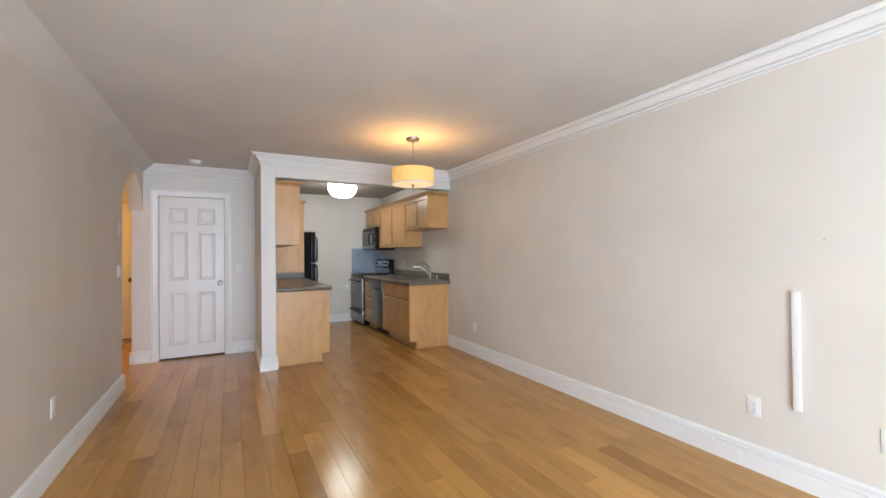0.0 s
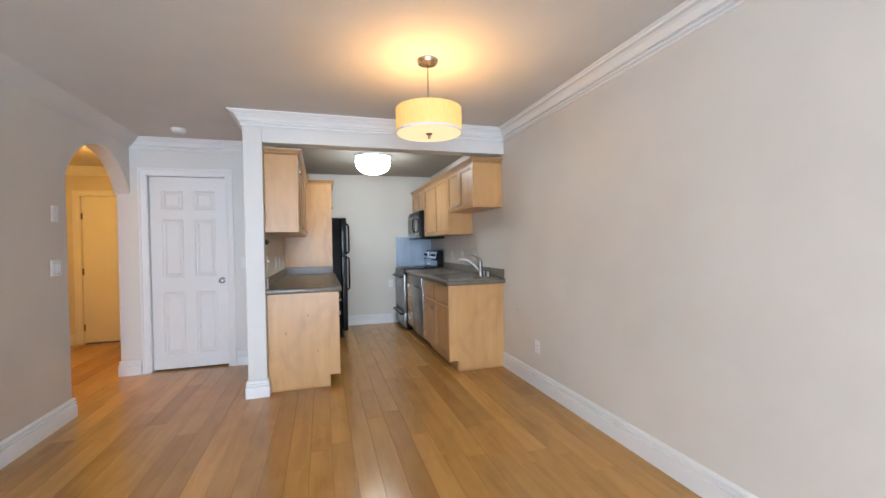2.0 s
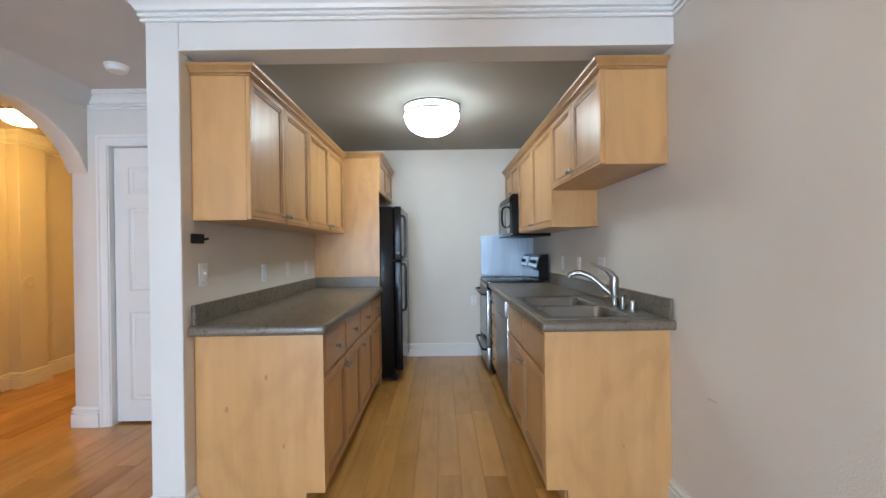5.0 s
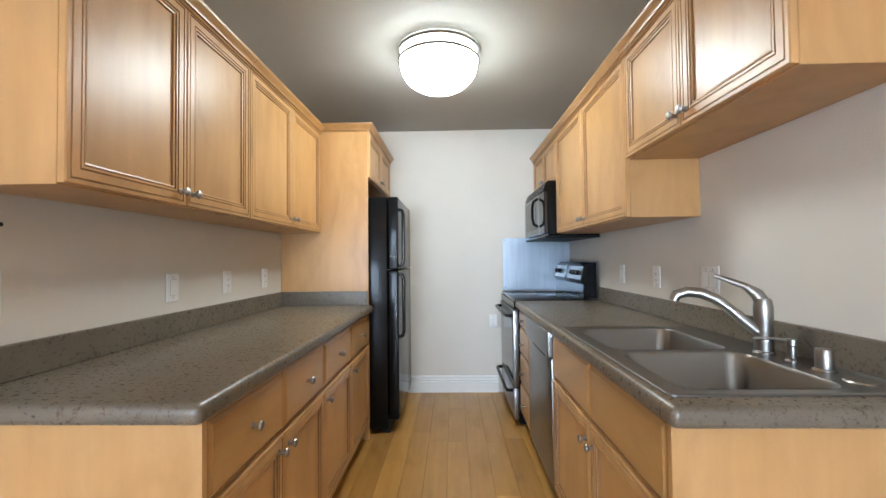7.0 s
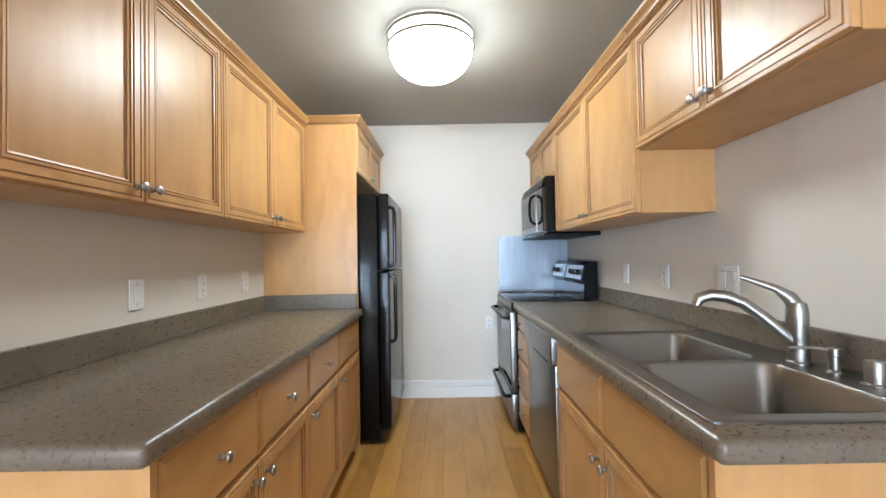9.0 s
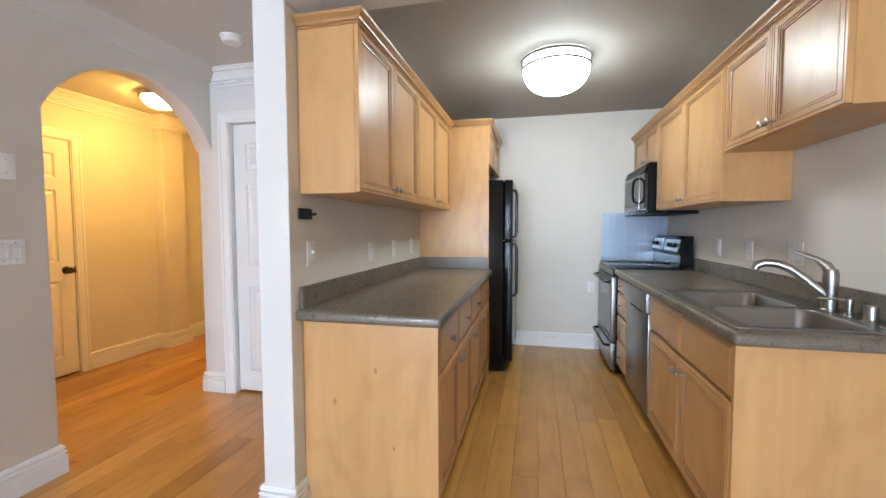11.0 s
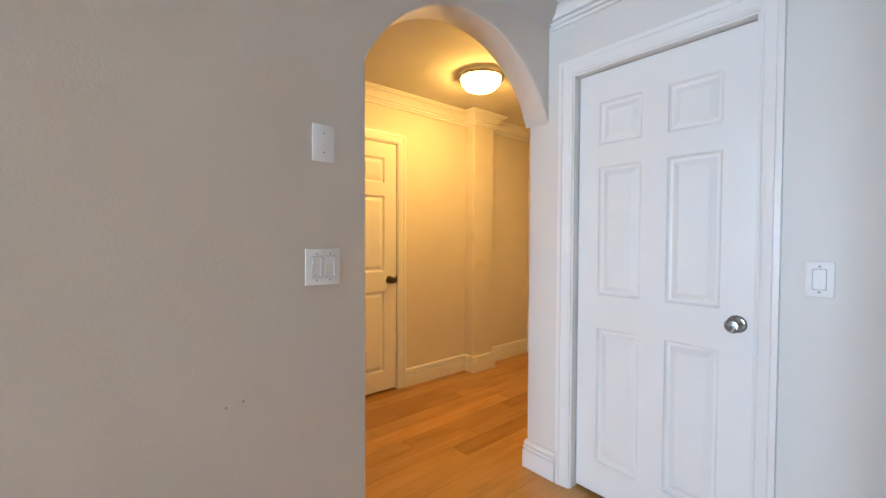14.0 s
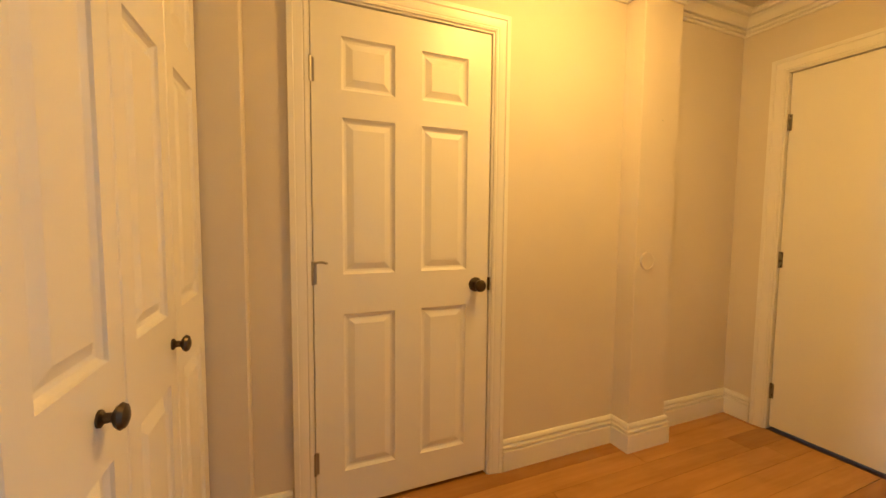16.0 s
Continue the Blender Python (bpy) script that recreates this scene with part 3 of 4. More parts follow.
def end_panel(name, x0, x1, notch, y0, y1, label, knots):
    """Flat end panel, notched for the toe kick, with a shoe strip and a few dark knots."""
    t = thing(name, ((x0 + x1) / 2, y0, 0), label, "end panel")
    out = [(x0, 0), (x1, 0), (x1, 0.865), (x0, 0.865)]
    if notch > 0:
        out = [(x0, 0), (x1 - notch, 0), (x1 - notch, 0.105), (x1, 0.105), (x1, 0.865), (x0, 0.865)]
    if notch < 0:
        out = [(x0 - notch, 0), (x1, 0), (x1, 0.865), (x0, 0.865), (x0, 0.105), (x0 - notch, 0.105)]
    bm = bmesh.new()
    f = bm.faces.new([bm.verts.new((x, y0, z)) for x, z in out])
    g = bmesh.ops.extrude_face_region(bm, geom=[f])
    bmesh.ops.translate(bm, verts=[v for v in g["geom"] if isinstance(v, bmesh.types.BMVert)], vec=(0, y1 - y0, 0))
    part("panel", bm, MAPLE, t, smooth=False)
    a, b = (x0, x1 - max(notch, 0)) if notch > 0 else (x0 - notch, x1)
    part("shoe_strip", boxes((a, b, y0 - 0.012, y0 - 0.0005, 0.0, 0.016), bevel=0.004), MAPLE_ACROSS, t, "thin maple shoe strip")
    for kx, kz, r in knots:
        bm = lathe(bmesh.new(), [(0.0, 0.0012), (r * 0.5, 0.0011), (r, 0.0)], Matrix.Translation((kx, y0 - 0.0003, kz)) @ Matrix.Rotation(radians(90), 4, "X") @ Matrix.Diagonal((0.7, 1.3, 1, 1)), 12)
        part("knot", bm, KNOT, t, "small brown knot in the wood")
    return t


KNOT = wood("maple_knot", (0.30, 0.15, 0.06), (0.44, 0.245, 0.10), 0.35)
end_panel("cabinet_end_panel", LWALL, 1.674, 0.09, 5.352, 5.370, "pale knotty maple end panel of the base cabinets", ((1.40, 0.66, 0.011), (1.21, 0.51, 0.012), (1.48, 0.33, 0.009)))
end_panel("cabinet_end_panel", 2.731, RWALL, -0.10, 5.340, 5.358, "pale maple end panel of the sink cabinet", ((3.10, 0.31, 0.006),))

# right base run
c = thing("sink_cabinet", (3.04, 5.88, 0), "pale maple sink cabinet with two doors and false drawer fronts", "cabinet")
carcass(c, F_RB, RWALL, 5.360, 6.405, 0.105, 0.70, toe=0.1)
part("front_rail", boxes((2.750, 2.77, 5.360, 6.405, 0.70, 0.865)), MAPLE_ACROSS, c)
for a, b, ku in ((5.360, 5.883, 5.848), (5.883, 6.405, 5.918)):
    drawer(c, F_RB, a, b, 0.652, 0.857, False)
    cab_door(c, F_RB, a, b, 0.112, 0.645, (ku, 0.570))
c = thing("drawer_cabinet", (3.04, 7.2, 0), "narrow pale maple cabinet with four drawers", "cabinet")
carcass(c, F_RB, RWALL, 7.013, 7.385, 0.105, 0.865, toe=0.1)
for z0, z1 in ((0.735, 0.857), (0.545, 0.728), (0.335, 0.538), (0.112, 0.328)):
    drawer(c, F_RB, 7.016, 7.382, z0, z1)

# dishwasher
d = thing("dishwasher", (3.04, 6.71, 0), "stainless steel dishwasher under the grey worktop", "dishwasher")
part("body", boxes((2.775, RWALL, 6.41, 7.01, 0.10, 0.868)), BLACK_MATTE, d)
part("toe_kick", boxes((2.83, 2.85, 6.41, 7.01, 0.0, 0.10)), BLACK_MATTE, d, "black toe kick")
part("door", boxes((2.728, 2.774, 6.413, 7.007, 0.105, 0.735), bevel=0.004, seg=2), STEEL, d)
part("control_panel", boxes((2.708, 2.774, 6.413, 7.007, 0.738, 0.866), bevel=0.012, seg=3), STEEL, d)
part("badge", lathe(bmesh.new(), [(0.0, 0.002), (0.012, 0.002), (0.013, 0.0)], Face("x", 2.708, -1).turn(6.87, 0, 0.81), 16), NICKEL, d)
# added dark strip, proud of the door: paints the shade of a handle recess
part("recess_shade", boxes((2.7265, 2.740, 6.55, 6.87, 0.715, 0.741)), SLOT, d)


def bullnose(bm, x0, x1, y0, y1, z0, z1, sides):
    """A worktop slab with rounded front edges on the named sides."""
    box(bm, x0, x1, y0, y1, z0, z1)
    es = []
    for e in bm.edges:
        a, b = e.verts
        for s in sides:
            i, v = (0, x0) if s == "w" else (0, x1) if s == "e" else (1, y0) if s == "s" else (1, y1)
            if abs(a.co[i] - v) < 1e-5 and abs(b.co[i] - v) < 1e-5 and abs(a.co.z - b.co.z) < 1e-5:
                es.append(e)
    up = [e for e in bm.edges if abs(e.verts[0].co.z - e.verts[1].co.z) > 0.01 and any(abs(e.verts[0].co.x - v) < 1e-5 for v in ([x1] if "e" in sides else [x0])) and abs(e.verts[0].co.y - y0) < 1e-5]
    bmesh.ops.bevel(bm, geom=list(set(es + up)), offset=0.017, segments=4, affect="EDGES", profile=0.5)
    return bm


w = thing("worktop", (1.38, 6.2, 0.873), "grey-brown flecked stone worktop with backsplash on the cabinets", "worktop", "worktops")
part("slab", bullnose(bmesh.new(), LWALL, 1.700, 5.302, 7.189, 0.866, 0.915, "es"), STONE, w)
part("backsplash", boxes((LWALL, LWALL + 0.019, 5.330, 7.170, 0.915, 1.012), (LWALL, 1.664, 7.170, 7.189, 0.915, 1.012), bevel=0.003), STONE, w)
# right worktop, cut round the sink
SX0, SX1, SY0, SY1 = 2.785, 3.235, 5.385, 6.205
w = thing("worktop", (3.02, 6.3, 0.873), "grey-brown flecked stone worktop round a steel sink", "worktop", "worktops")
bm = bullnose(bmesh.new(), 2.705, RWALL, 5.285, 7.386, 0.866, 0.915, "ws")
slab = part("slab", bm, STONE, w)
cut = bmesh.new()
box(cut, SX0, SX1, SY0, SY1, 0.5, 1.2)
bmesh.ops.translate(cut, verts=cut.verts, vec=-ORIGIN[w.name])
cutter = bpy.data.objects.new("cutter", to_mesh(cut, "cutter", STONE, False))
cutter.location = w.location
scene.collection.objects.link(cutter)
mod = slab.modifiers.new("sink_hole", "BOOLEAN")
mod.operation, mod.object, mod.solver = "DIFFERENCE", cutter, "EXACT"
bpy.context.view_layer.update()
done = bpy.data.meshes.new_from_object(slab.evaluated_get(bpy.context.evaluated_depsgraph_get()))
slab.modifiers.clear()
slab.data = done
bpy.data.objects.remove(cutter)
part("backsplash", boxes((RWALL - 0.019, RWALL, 5.305, 7.386, 0.915, 1.012), bevel=0.003), STONE, w)


def rounded_rect(x0, x1, y0, y1, r, k=5):
    out = []
    for cx, cy, a0 in ((x1 - r, y1 - r, 0), (x0 + r, y1 - r, 90), (x0 + r, y0 + r, 180), (x1 - r, y0 + r, 270)):
        for i in range(k + 1):
            a = radians(a0 + 90 * i / k)
            out.append((cx + r * math.cos(a), cy + r * math.sin(a)))
    return out


def loops(bm, rows, cap=True):
    """Skin a stack of (outline, height) loops of equal length."""
    rings = [[bm.verts.new((x, y, z)) for x, y in o] for o, z in rows]
    for a, b in zip(rings, rings[1:]):
        for i in range(len(a)):
            j = (i + 1) % len(a)
            bm.faces.new((a[i], a[j], b[j], b[i]))
    if cap:
        bm.faces.new(rings[-1])
    return rings


s = thing("kitchen_sink", (3.01, 5.8, 0.72), "double-bowl stainless steel sink let into the worktop", "sink")
SINKY = (5.352, 5.775, 6.238)
bm = bmesh.new()
z = 0.9185
bowls = [(2.785, 3.175, SINKY[0] + 0.035, SINKY[1] - 0.014), (2.785, 3.175, SINKY[1] + 0.014, SINKY[2] - 0.035)]
# rim deck: strips between the outer edge and the bowls
for a, b, c2, d2 in ((2.735, 2.785, SINKY[0], SINKY[2]), (3.175, 3.305, SINKY[0], SINKY[2]), (2.785, 3.175, SINKY[0], bowls[0][2]), (2.785, 3.175, bowls[0][3], bowls[1][2]), (2.785, 3.175, bowls[1][3], SINKY[2])):
    box(bm, a, b, c2, d2, 0.9152, z)
part("rim", bm, SINK_STEEL, s, smooth=False)
bm = bmesh.new()
loops(bm, [(rounded_rect(2.731 + d, 3.309 - d, SINKY[0] - 0.004 + d, SINKY[2] + 0.004 - d, 0.022), h) for d, h in ((0.0, 0.9152), (0.0, 0.9195), (0.003, 0.9215), (0.008, 0.9215), (0.013, 0.9187))], cap=False)
part("rim_bead", bm, SINK_STEEL, s, "rolled steel edge of the sink")
for a, b, c2, d2 in bowls:
    bm = bmesh.new()
    rr = rounded_rect(a, b, c2, d2, 0.055)
    sq = []
    for cx, cy in ((b, d2), (a, d2), (a, c2), (b, c2)):
        sq += [(cx, cy)] * 6
    loops(bm, [(sq, z + 0.0004), (rr, z + 0.0008), (rounded_rect(a + 0.006, b - 0.006, c2 + 0.006, d2 - 0.006, 0.05), z - 0.008), (rounded_rect(a + 0.012, b - 0.012, c2 + 0.012, d2 - 0.012, 0.05), 0.78), (rounded_rect(a + 0.04, b - 0.04, c2 + 0.04, d2 - 0.04, 0.045), 0.742), (rounded_rect(a + 0.14, b - 0.14, c2 + 0.14, d2 - 0.14, 0.03), 0.738)])
    bmesh.ops.remove_doubles(bm, verts=bm.verts, dist=1e-6)
    part("bowl", bm, SINK_STEEL, s)
    part("drain", lathe(bmesh.new(), [(0.0, 0.001), (0.018, 0.001), (0.03, 0.003), (0.042, 0.001), (0.043, 0.0)], Matrix.Translation(((a + b) / 2, (c2 + d2) / 2, 0.7385)), 20), NICKEL, s, "round metal drain")
bm = bmesh.new()
lathe(bm, [(0.0, 0.004), (0.033, 0.004), (0.036, 0.0)], Matrix.Translation((3.245, 5.44, z)), 24)
part("hole_cover", bm, NICKEL, s)

FX, FY = 3.235, 5.735
fa = thing("kitchen_tap", (FX, FY, 0.919), "brushed nickel single-lever kitchen tap on the sink", "tap")
part("body", lathe(bmesh.new(), [(0.0, 0.0), (0.030, 0.0), (0.030, 0.006), (0.026, 0.010), (0.0245, 0.10), (0.0265, 0.112), (0.0265, 0.150), (0.022, 0.172), (0.0, 0.178)], Matrix.Translation((FX, FY, 0.919)), 24), NICKEL, fa)
part("spout", tube(bmesh.new(), [(FX - 0.005, FY, 0.975), (FX - 0.035, FY + 0.012, 1.005), (FX - 0.08, FY + 0.028, 1.052), (FX - 0.12, FY + 0.043, 1.088), (FX - 0.16, FY + 0.058, 1.106), (FX - 0.195, FY + 0.072, 1.109), (FX - 0.225, FY + 0.083, 1.098), (FX - 0.232, FY + 0.086, 1.078)], [0.017, 0.018, 0.0175, 0.0175, 0.0175, 0.0175, 0.017, 0.015], 14), NICKEL, fa)
part("lever", tube(bmesh.new(), [(FX, FY, 1.075), (FX - 0.012, FY + 0.008, 1.105), (FX - 0.038, FY + 0.024, 1.130), (FX - 0.08, FY + 0.05, 1.150), (FX - 0.108, FY + 0.066, 1.162)], [0.023, 0.020, 0.012, 0.009, 0.007], 12, 0.8), NICKEL, fa)
sd = thing("soap_dispenser", (3.235, 5.63, 0.919), "small brushed nickel soap dispenser beside the tap", "soap dispenser")
part("body", lathe(bmesh.new(), [(0.0, 0.0), (0.017, 0.0), (0.017, 0.006), (0.0115, 0.012), (0.0115, 0.045), (0.014, 0.048), (0.014, 0.066), (0.0, 0.068)], Matrix.Translation((3.235, 5.63, 0.919)), 18), NICKEL, sd)
part("nozzle", tube(bmesh.new(), [(3.235, 5.63, 0.978), (3.19, 5.645, 0.984), (3.145, 5.66, 0.982)], [0.0055, 0.0045, 0.004], 8), NICKEL, sd)
ag = single("air_gap", lathe(bmesh.new(), [(0.0, 0.0), (0.026, 0.0), (0.026, 0.004), (0.0205, 0.006), (0.0205, 0.052), (0.018, 0.058), (0.0, 0.058)], Matrix.Translation((3.245, 5.54, 0.919)), 24), NICKEL, "brushed nickel dishwasher air gap cap on the sink", "air gap")


# wall cabinets
CCROWN = [(0.0, -0.010), (0.004, -0.010), (0.007, -0.006), (0.004, -0.002), (0.002, 0.0), (0.002, 0.003), (0.010, 0.004), (0.011, 0.010), (0.016, 0.018), (0.028, 0.028), (0.032, 0.034), (0.032, 0.042), (0.0, 0.042)]


def cab_crown(parent, path, z):
    return part("cornice", sweep(bmesh.new(), path, [(d, z + h) for d, h in CCROWN]), CORNICE, parent, "stepped maple cornice")


UL = "pale maple wall cabinet with two panelled doors"
for u0, u1, first in ((5.352, 6.22, True), (6.22, 7.188, False)):
    c = thing("wall_cabinet", (1.2, (u0 + u1) / 2, 1.414), UL, "wall cabinet", "left wall cabinets")
    carcass(c, F_LU, LWALL, u0, u1 - 0.001, 1.414, 2.112)
    m = (u0 + u1) / 2
    cab_door(c, F_LU, u0, m, 1.417, 2.1115, (m - 0.03, 1.462))
    cab_door(c, F_LU, m, u1 - 0.003, 1.417, 2.1115, (m + 0.03, 1.462))
    cab_crown(c, [(LWALL, u0), (1.344, u0), (1.344, u1 - 0.002)][::-1] if first else [(1.344, u1 - 0.002), (1.344, u0)], 2.112)
# right wall cabinets; heights differ
for u0, u1, zb, first in ((5.335, 6.195, 1.652, True), (6.195, 7.37, 1.400, False), (7.37, 8.168, 1.80, False)):
    c = thing("wall_cabinet", (3.17, (u0 + u1) / 2, zb), ("short " if zb > 1.5 else "tall ") + "pale maple wall cabinet with two panelled doors", "wall cabinet", "right wall cabinets")
    carcass(c, F_RU, RWALL, u0, u1 - 0.001, zb, 2.112)
    m = (u0 + u1) / 2
    cab_door(c, F_RU, u0, m, zb + 0.003, 2.1115, (m - 0.03, zb + 0.05))
    cab_door(c, F_RU, m, u1 - 0.003, zb + 0.003, 2.1115, (m + 0.03, zb + 0.05))
    cab_crown(c, [(RWALL, u0), (3.008, u0), (3.008, u1 - 0.002)] if first else [(3.008, u0), (3.008, u1 - 0.002)], 2.112)

# refrigerator surround
c = thing("refrigerator_cabinet", (1.36, 7.68, 0), "tall pale maple refrigerator surround with small upper doors", "cabinet")
F_FR = Face("x", 1.655, 1)
part("side_panel", boxes((LWALL, 1.668, 7.190, 7.209, 0, 2.130)), MAPLE, c)
part("upper_body", boxes((LWALL, 1.655, 7.2095, 8.16, 1.80, 2.130)), MAPLE, c)
cab_door(c, F_FR, 7.21, 7.68, 1.803, 2.125, (7.645, 1.845))
cab_door(c, F_FR, 7.68, 8.155, 1.803, 2.125, (7.715, 1.845))
cab_crown(c, [(1.677, 8.165), (1.677, 7.190), (1.35, 7.190)], 2.130)

# refrigerator
r = thing("refrigerator", (1.45, 7.66, 0), "black top-freezer refrigerator in a maple surround", "refrigerator")
part("body", boxes((1.09, 1.785, 7.275, 8.075, 0.03, 1.675), bevel=0.006, seg=2), BLACK, r)
part("kick_grille", boxes((1.74, 1.80, 7.285, 8.065, 0.004, 0.095), bevel=0.004), BLACK_MATTE, r, "black plastic grille")
fd = part("freezer_door", boxes((1.792, 1.866, 7.272, 8.078, 1.158, 1.675), bevel=0.014, seg=3), BLACK, r)
ld = part("main_door", boxes((1.792, 1.866, 7.272, 8.078, 0.10, 1.148), bevel=0.014, seg=3), BLACK, r)
for z0, z1, par in ((1.17, 1.60, fd), (0.66, 1.135, ld)):
    hi = z0 > 1.15
    pts = [(1.862, 7.325, z0 + 0.01), (1.888, 7.325, z0 + 0.02), (1.897, 7.325, z0 + 0.05), (1.897, 7.325, z1 - 0.05), (1.888, 7.325, z1 - 0.02), (1.862, 7.325, z1 - 0.01)]
    part("handle", tube(bmesh.new(), pts, 0.013, 10), BLACK, par, "curved black handle")
part("top_hinge", boxes((1.76, 1.84, 8.01, 8.06, 1.675, 1.69), bevel=0.004), BLACK_MATTE, r)

# cooker
k = thing("cooker", (3.0, 7.77, 0), "freestanding electric cooker, stainless front and black glass hob", "cooker")
SY, SE = 7.392, 8.152
part("body", boxes((2.73, 3.30, SY, SE, 0.02, 0.905), bevel=0.003), BLACK, k)
part("hob", boxes((2.700, 3.20, SY - 0.002, SE + 0.002, 0.906, 0.928), bevel=0.006, seg=2), BLACK_GLASS, k, "black ceramic glass hob")
od = part("oven_door", boxes((2.690, 2.729, SY + 0.004, SE - 0.004, 0.285, 0.845), bevel=0.006, seg=2), STEEL, k, "stainless oven door with a dark window")
part("oven_window", boxes((2.687, 2.6895, SY + 0.035, SE - 0.035, 0.325, 0.765)), BLACK_GLASS, od)
part("front_band", boxes((2.695, 2.729, SY + 0.002, SE - 0.002, 0.850, 0.904), bevel=0.004), BLACK, k)
dr = part("storage_drawer", boxes((2.690, 2.729, SY + 0.004, SE - 0.004, 0.05, 0.275), bevel=0.006, seg=2), STEEL, k, "stainless storage drawer")
for z, par in ((0.80, od), (0.25, dr)):
    pts = [(2.688, SY + 0.05, z), (2.650, SY + 0.055, z), (2.640, SY + 0.09, z), (2.640, SE - 0.09, z), (2.650, SE - 0.055, z), (2.688, SE - 0.05, z)]
    bm = bmesh.new()
    rows = []
    for p in pts:
        rows.append([bm.verts.new((p[0] + 0.013 * math.cos(a), p[1], p[2] + 0.013 * math.sin(a))) for a in (2 * math.pi * i / 10 for i in range(10))])
    for a, b in zip(rows, rows[1:]):
        for i in range(10):
            bm.faces.new((a[i], a[(i + 1) % 10], b[(i + 1) % 10], b[i]))
    bm.faces.new(rows[0])
    bm.faces.new(rows[-1])
    part("handle", bm, BLACK, par, "black bar handle")
bm = bmesh.new()
f = bm.faces.new([bm.verts.new((x, SY + 0.001, zz)) for x, zz in ((3.20, 0.93), (3.30, 0.93), (3.30, 1.19), (3.245, 1.19), (3.215, 1.165), (3.185, 1.06), (3.205, 1.03))])
g = bmesh.ops.extrude_face_region(bm, geom=[f])
bmesh.ops.translate(bm, verts=[v for v in g["geom"] if isinstance(v, bmesh.types.BMVert)], vec=(0, SE - SY - 0.002, 0))
bp = part("back_panel", bm, BLACK, k)
bm = bmesh.new()
P0, P1 = Vector((3.187, 0, 1.065)), Vector((3.214, 0, 1.160))
nrm = Vector((-(P1 - P0).z, 0, (P1 - P0).x)).normalized()
vs = [bm.verts.new(Vector((p.x, y, p.z)) + nrm * 0.004) for p, y in ((P0, SY + 0.02), (P0, SE - 0.02), (P1, SE - 0.02), (P1, SY + 0.02))]
f = bm.faces.new(vs)
g = bmesh.ops.extrude_face_region(bm, geom=[f])
bmesh.ops.translate(bm, verts=[v for v in g["geom"] if isinstance(v, bmesh.types.BMVert)], vec=-nrm * 0.006)
part("control_fascia", bm, STEEL, bp, "stainless control fascia")
mid = (P0 + P1) / 2 + nrm * 0.005
turn = nrm.to_track_quat("Z", "Y").to_matrix().to_4x4()
for y in (SY + 0.09, SY + 0.165, SY + 0.24, SE - 0.165, SE - 0.09):
    part("control_knob", lathe(bmesh.new(), [(0.0, 0.0), (0.021, 0.0), (0.021, 0.005), (0.017, 0.008), (0.016, 0.024), (0.0, 0.025)], Matrix.Translation((mid.x, y, mid.z)) @ turn, 18), BLACK_MATTE, bp, "black control knob")
bm = bmesh.new()
box(bm, -0.022, 0.022, -0.06, 0.06, 0, 0.003)
bmesh.ops.transform(bm, verts=bm.verts, matrix=Matrix.Translation((mid.x, (SY + SE) / 2 + 0.03, mid.z)) @ turn)
part("display", bm, BLACK_GLASS, bp)
for y, x, rad in ((SY + 0.2, 2.83, 0.10), (SE - 0.2, 2.83, 0.08), (SY + 0.2, 3.07, 0.075), (SE - 0.2, 3.07, 0.10)):
    part("heating_zone", lathe(bmesh.new(), [(rad - 0.003, 0.0), (rad - 0.003, 0.0006), (rad, 0.0006), (rad, 0.0)], Matrix.Translation((x, y, 0.928)), 32), BLACK_MATTE, k)

# microwave
mw = thing("microwave_oven", (3.1, 7.77, 1.42), "black and steel microwave under the wall cabinet", "microwave")
part("body", boxes((2.955, RWALL, SY, SE, 1.39, 1.797), bevel=0.004), BLACK, mw)
md = part("door", boxes((2.925, 2.954, SY + 0.18, SE, 1.41, 1.72), bevel=0.006, seg=2), STEEL, mw, "stainless framed door")
part("door_window", boxes((2.922, 2.9245, SY + 0.27, SE - 0.06, 1.455, 1.69)), BLACK_GLASS, md)
part("control_strip", boxes((2.928, 2.954, SY, SY + 0.175, 1.41, 1.72), bevel=0.004), BLACK_GLASS, mw)
part("handle", tube(bmesh.new(), [(2.925, SY + 0.20, 1.47), (2.89, SY + 0.20, 1.49), (2.88, SY + 0.20, 1.54), (2.88, SY + 0.20, 1.62), (2.89, SY + 0.20, 1.67), (2.925, SY + 0.20, 1.69)], 0.011, 10), BLACK, md)
for i in range(4):
    z0 = 1.727 + i * 0.017
    part("vent_slat", boxes((2.926 + 0.006 * i, 2.954 + 0.004 * i, SY + 0.002, SE - 0.002, z0, z0 + 0.011), bevel=0.002), BLACK, mw)
part("underside_lip", boxes((2.93, RWALL, SY - 0.012, SE, 1.374, 1.389), bevel=0.003), BLACK_MATTE, mw)

sp = thing("steel_backsplash", (3.02, 8.166, 0.93), "brushed steel splash sheet screwed to the wall by the cooker", "backsplash")
part("sheet", boxes((2.715, 3.325, 8.164, 8.1685, 0.93, 1.412), bevel=0.001), SPLASH_STEEL, sp)
for x in (2.735, 3.29):
    for zz in (0.96, 1.39):
        part("screw", lathe(bmesh.new(), [(0.0, 0.002), (0.004, 0.0015), (0.005, 0.0)], Face("y", 8.164, -1).turn(x, 0, zz), 10), SLOT, sp)


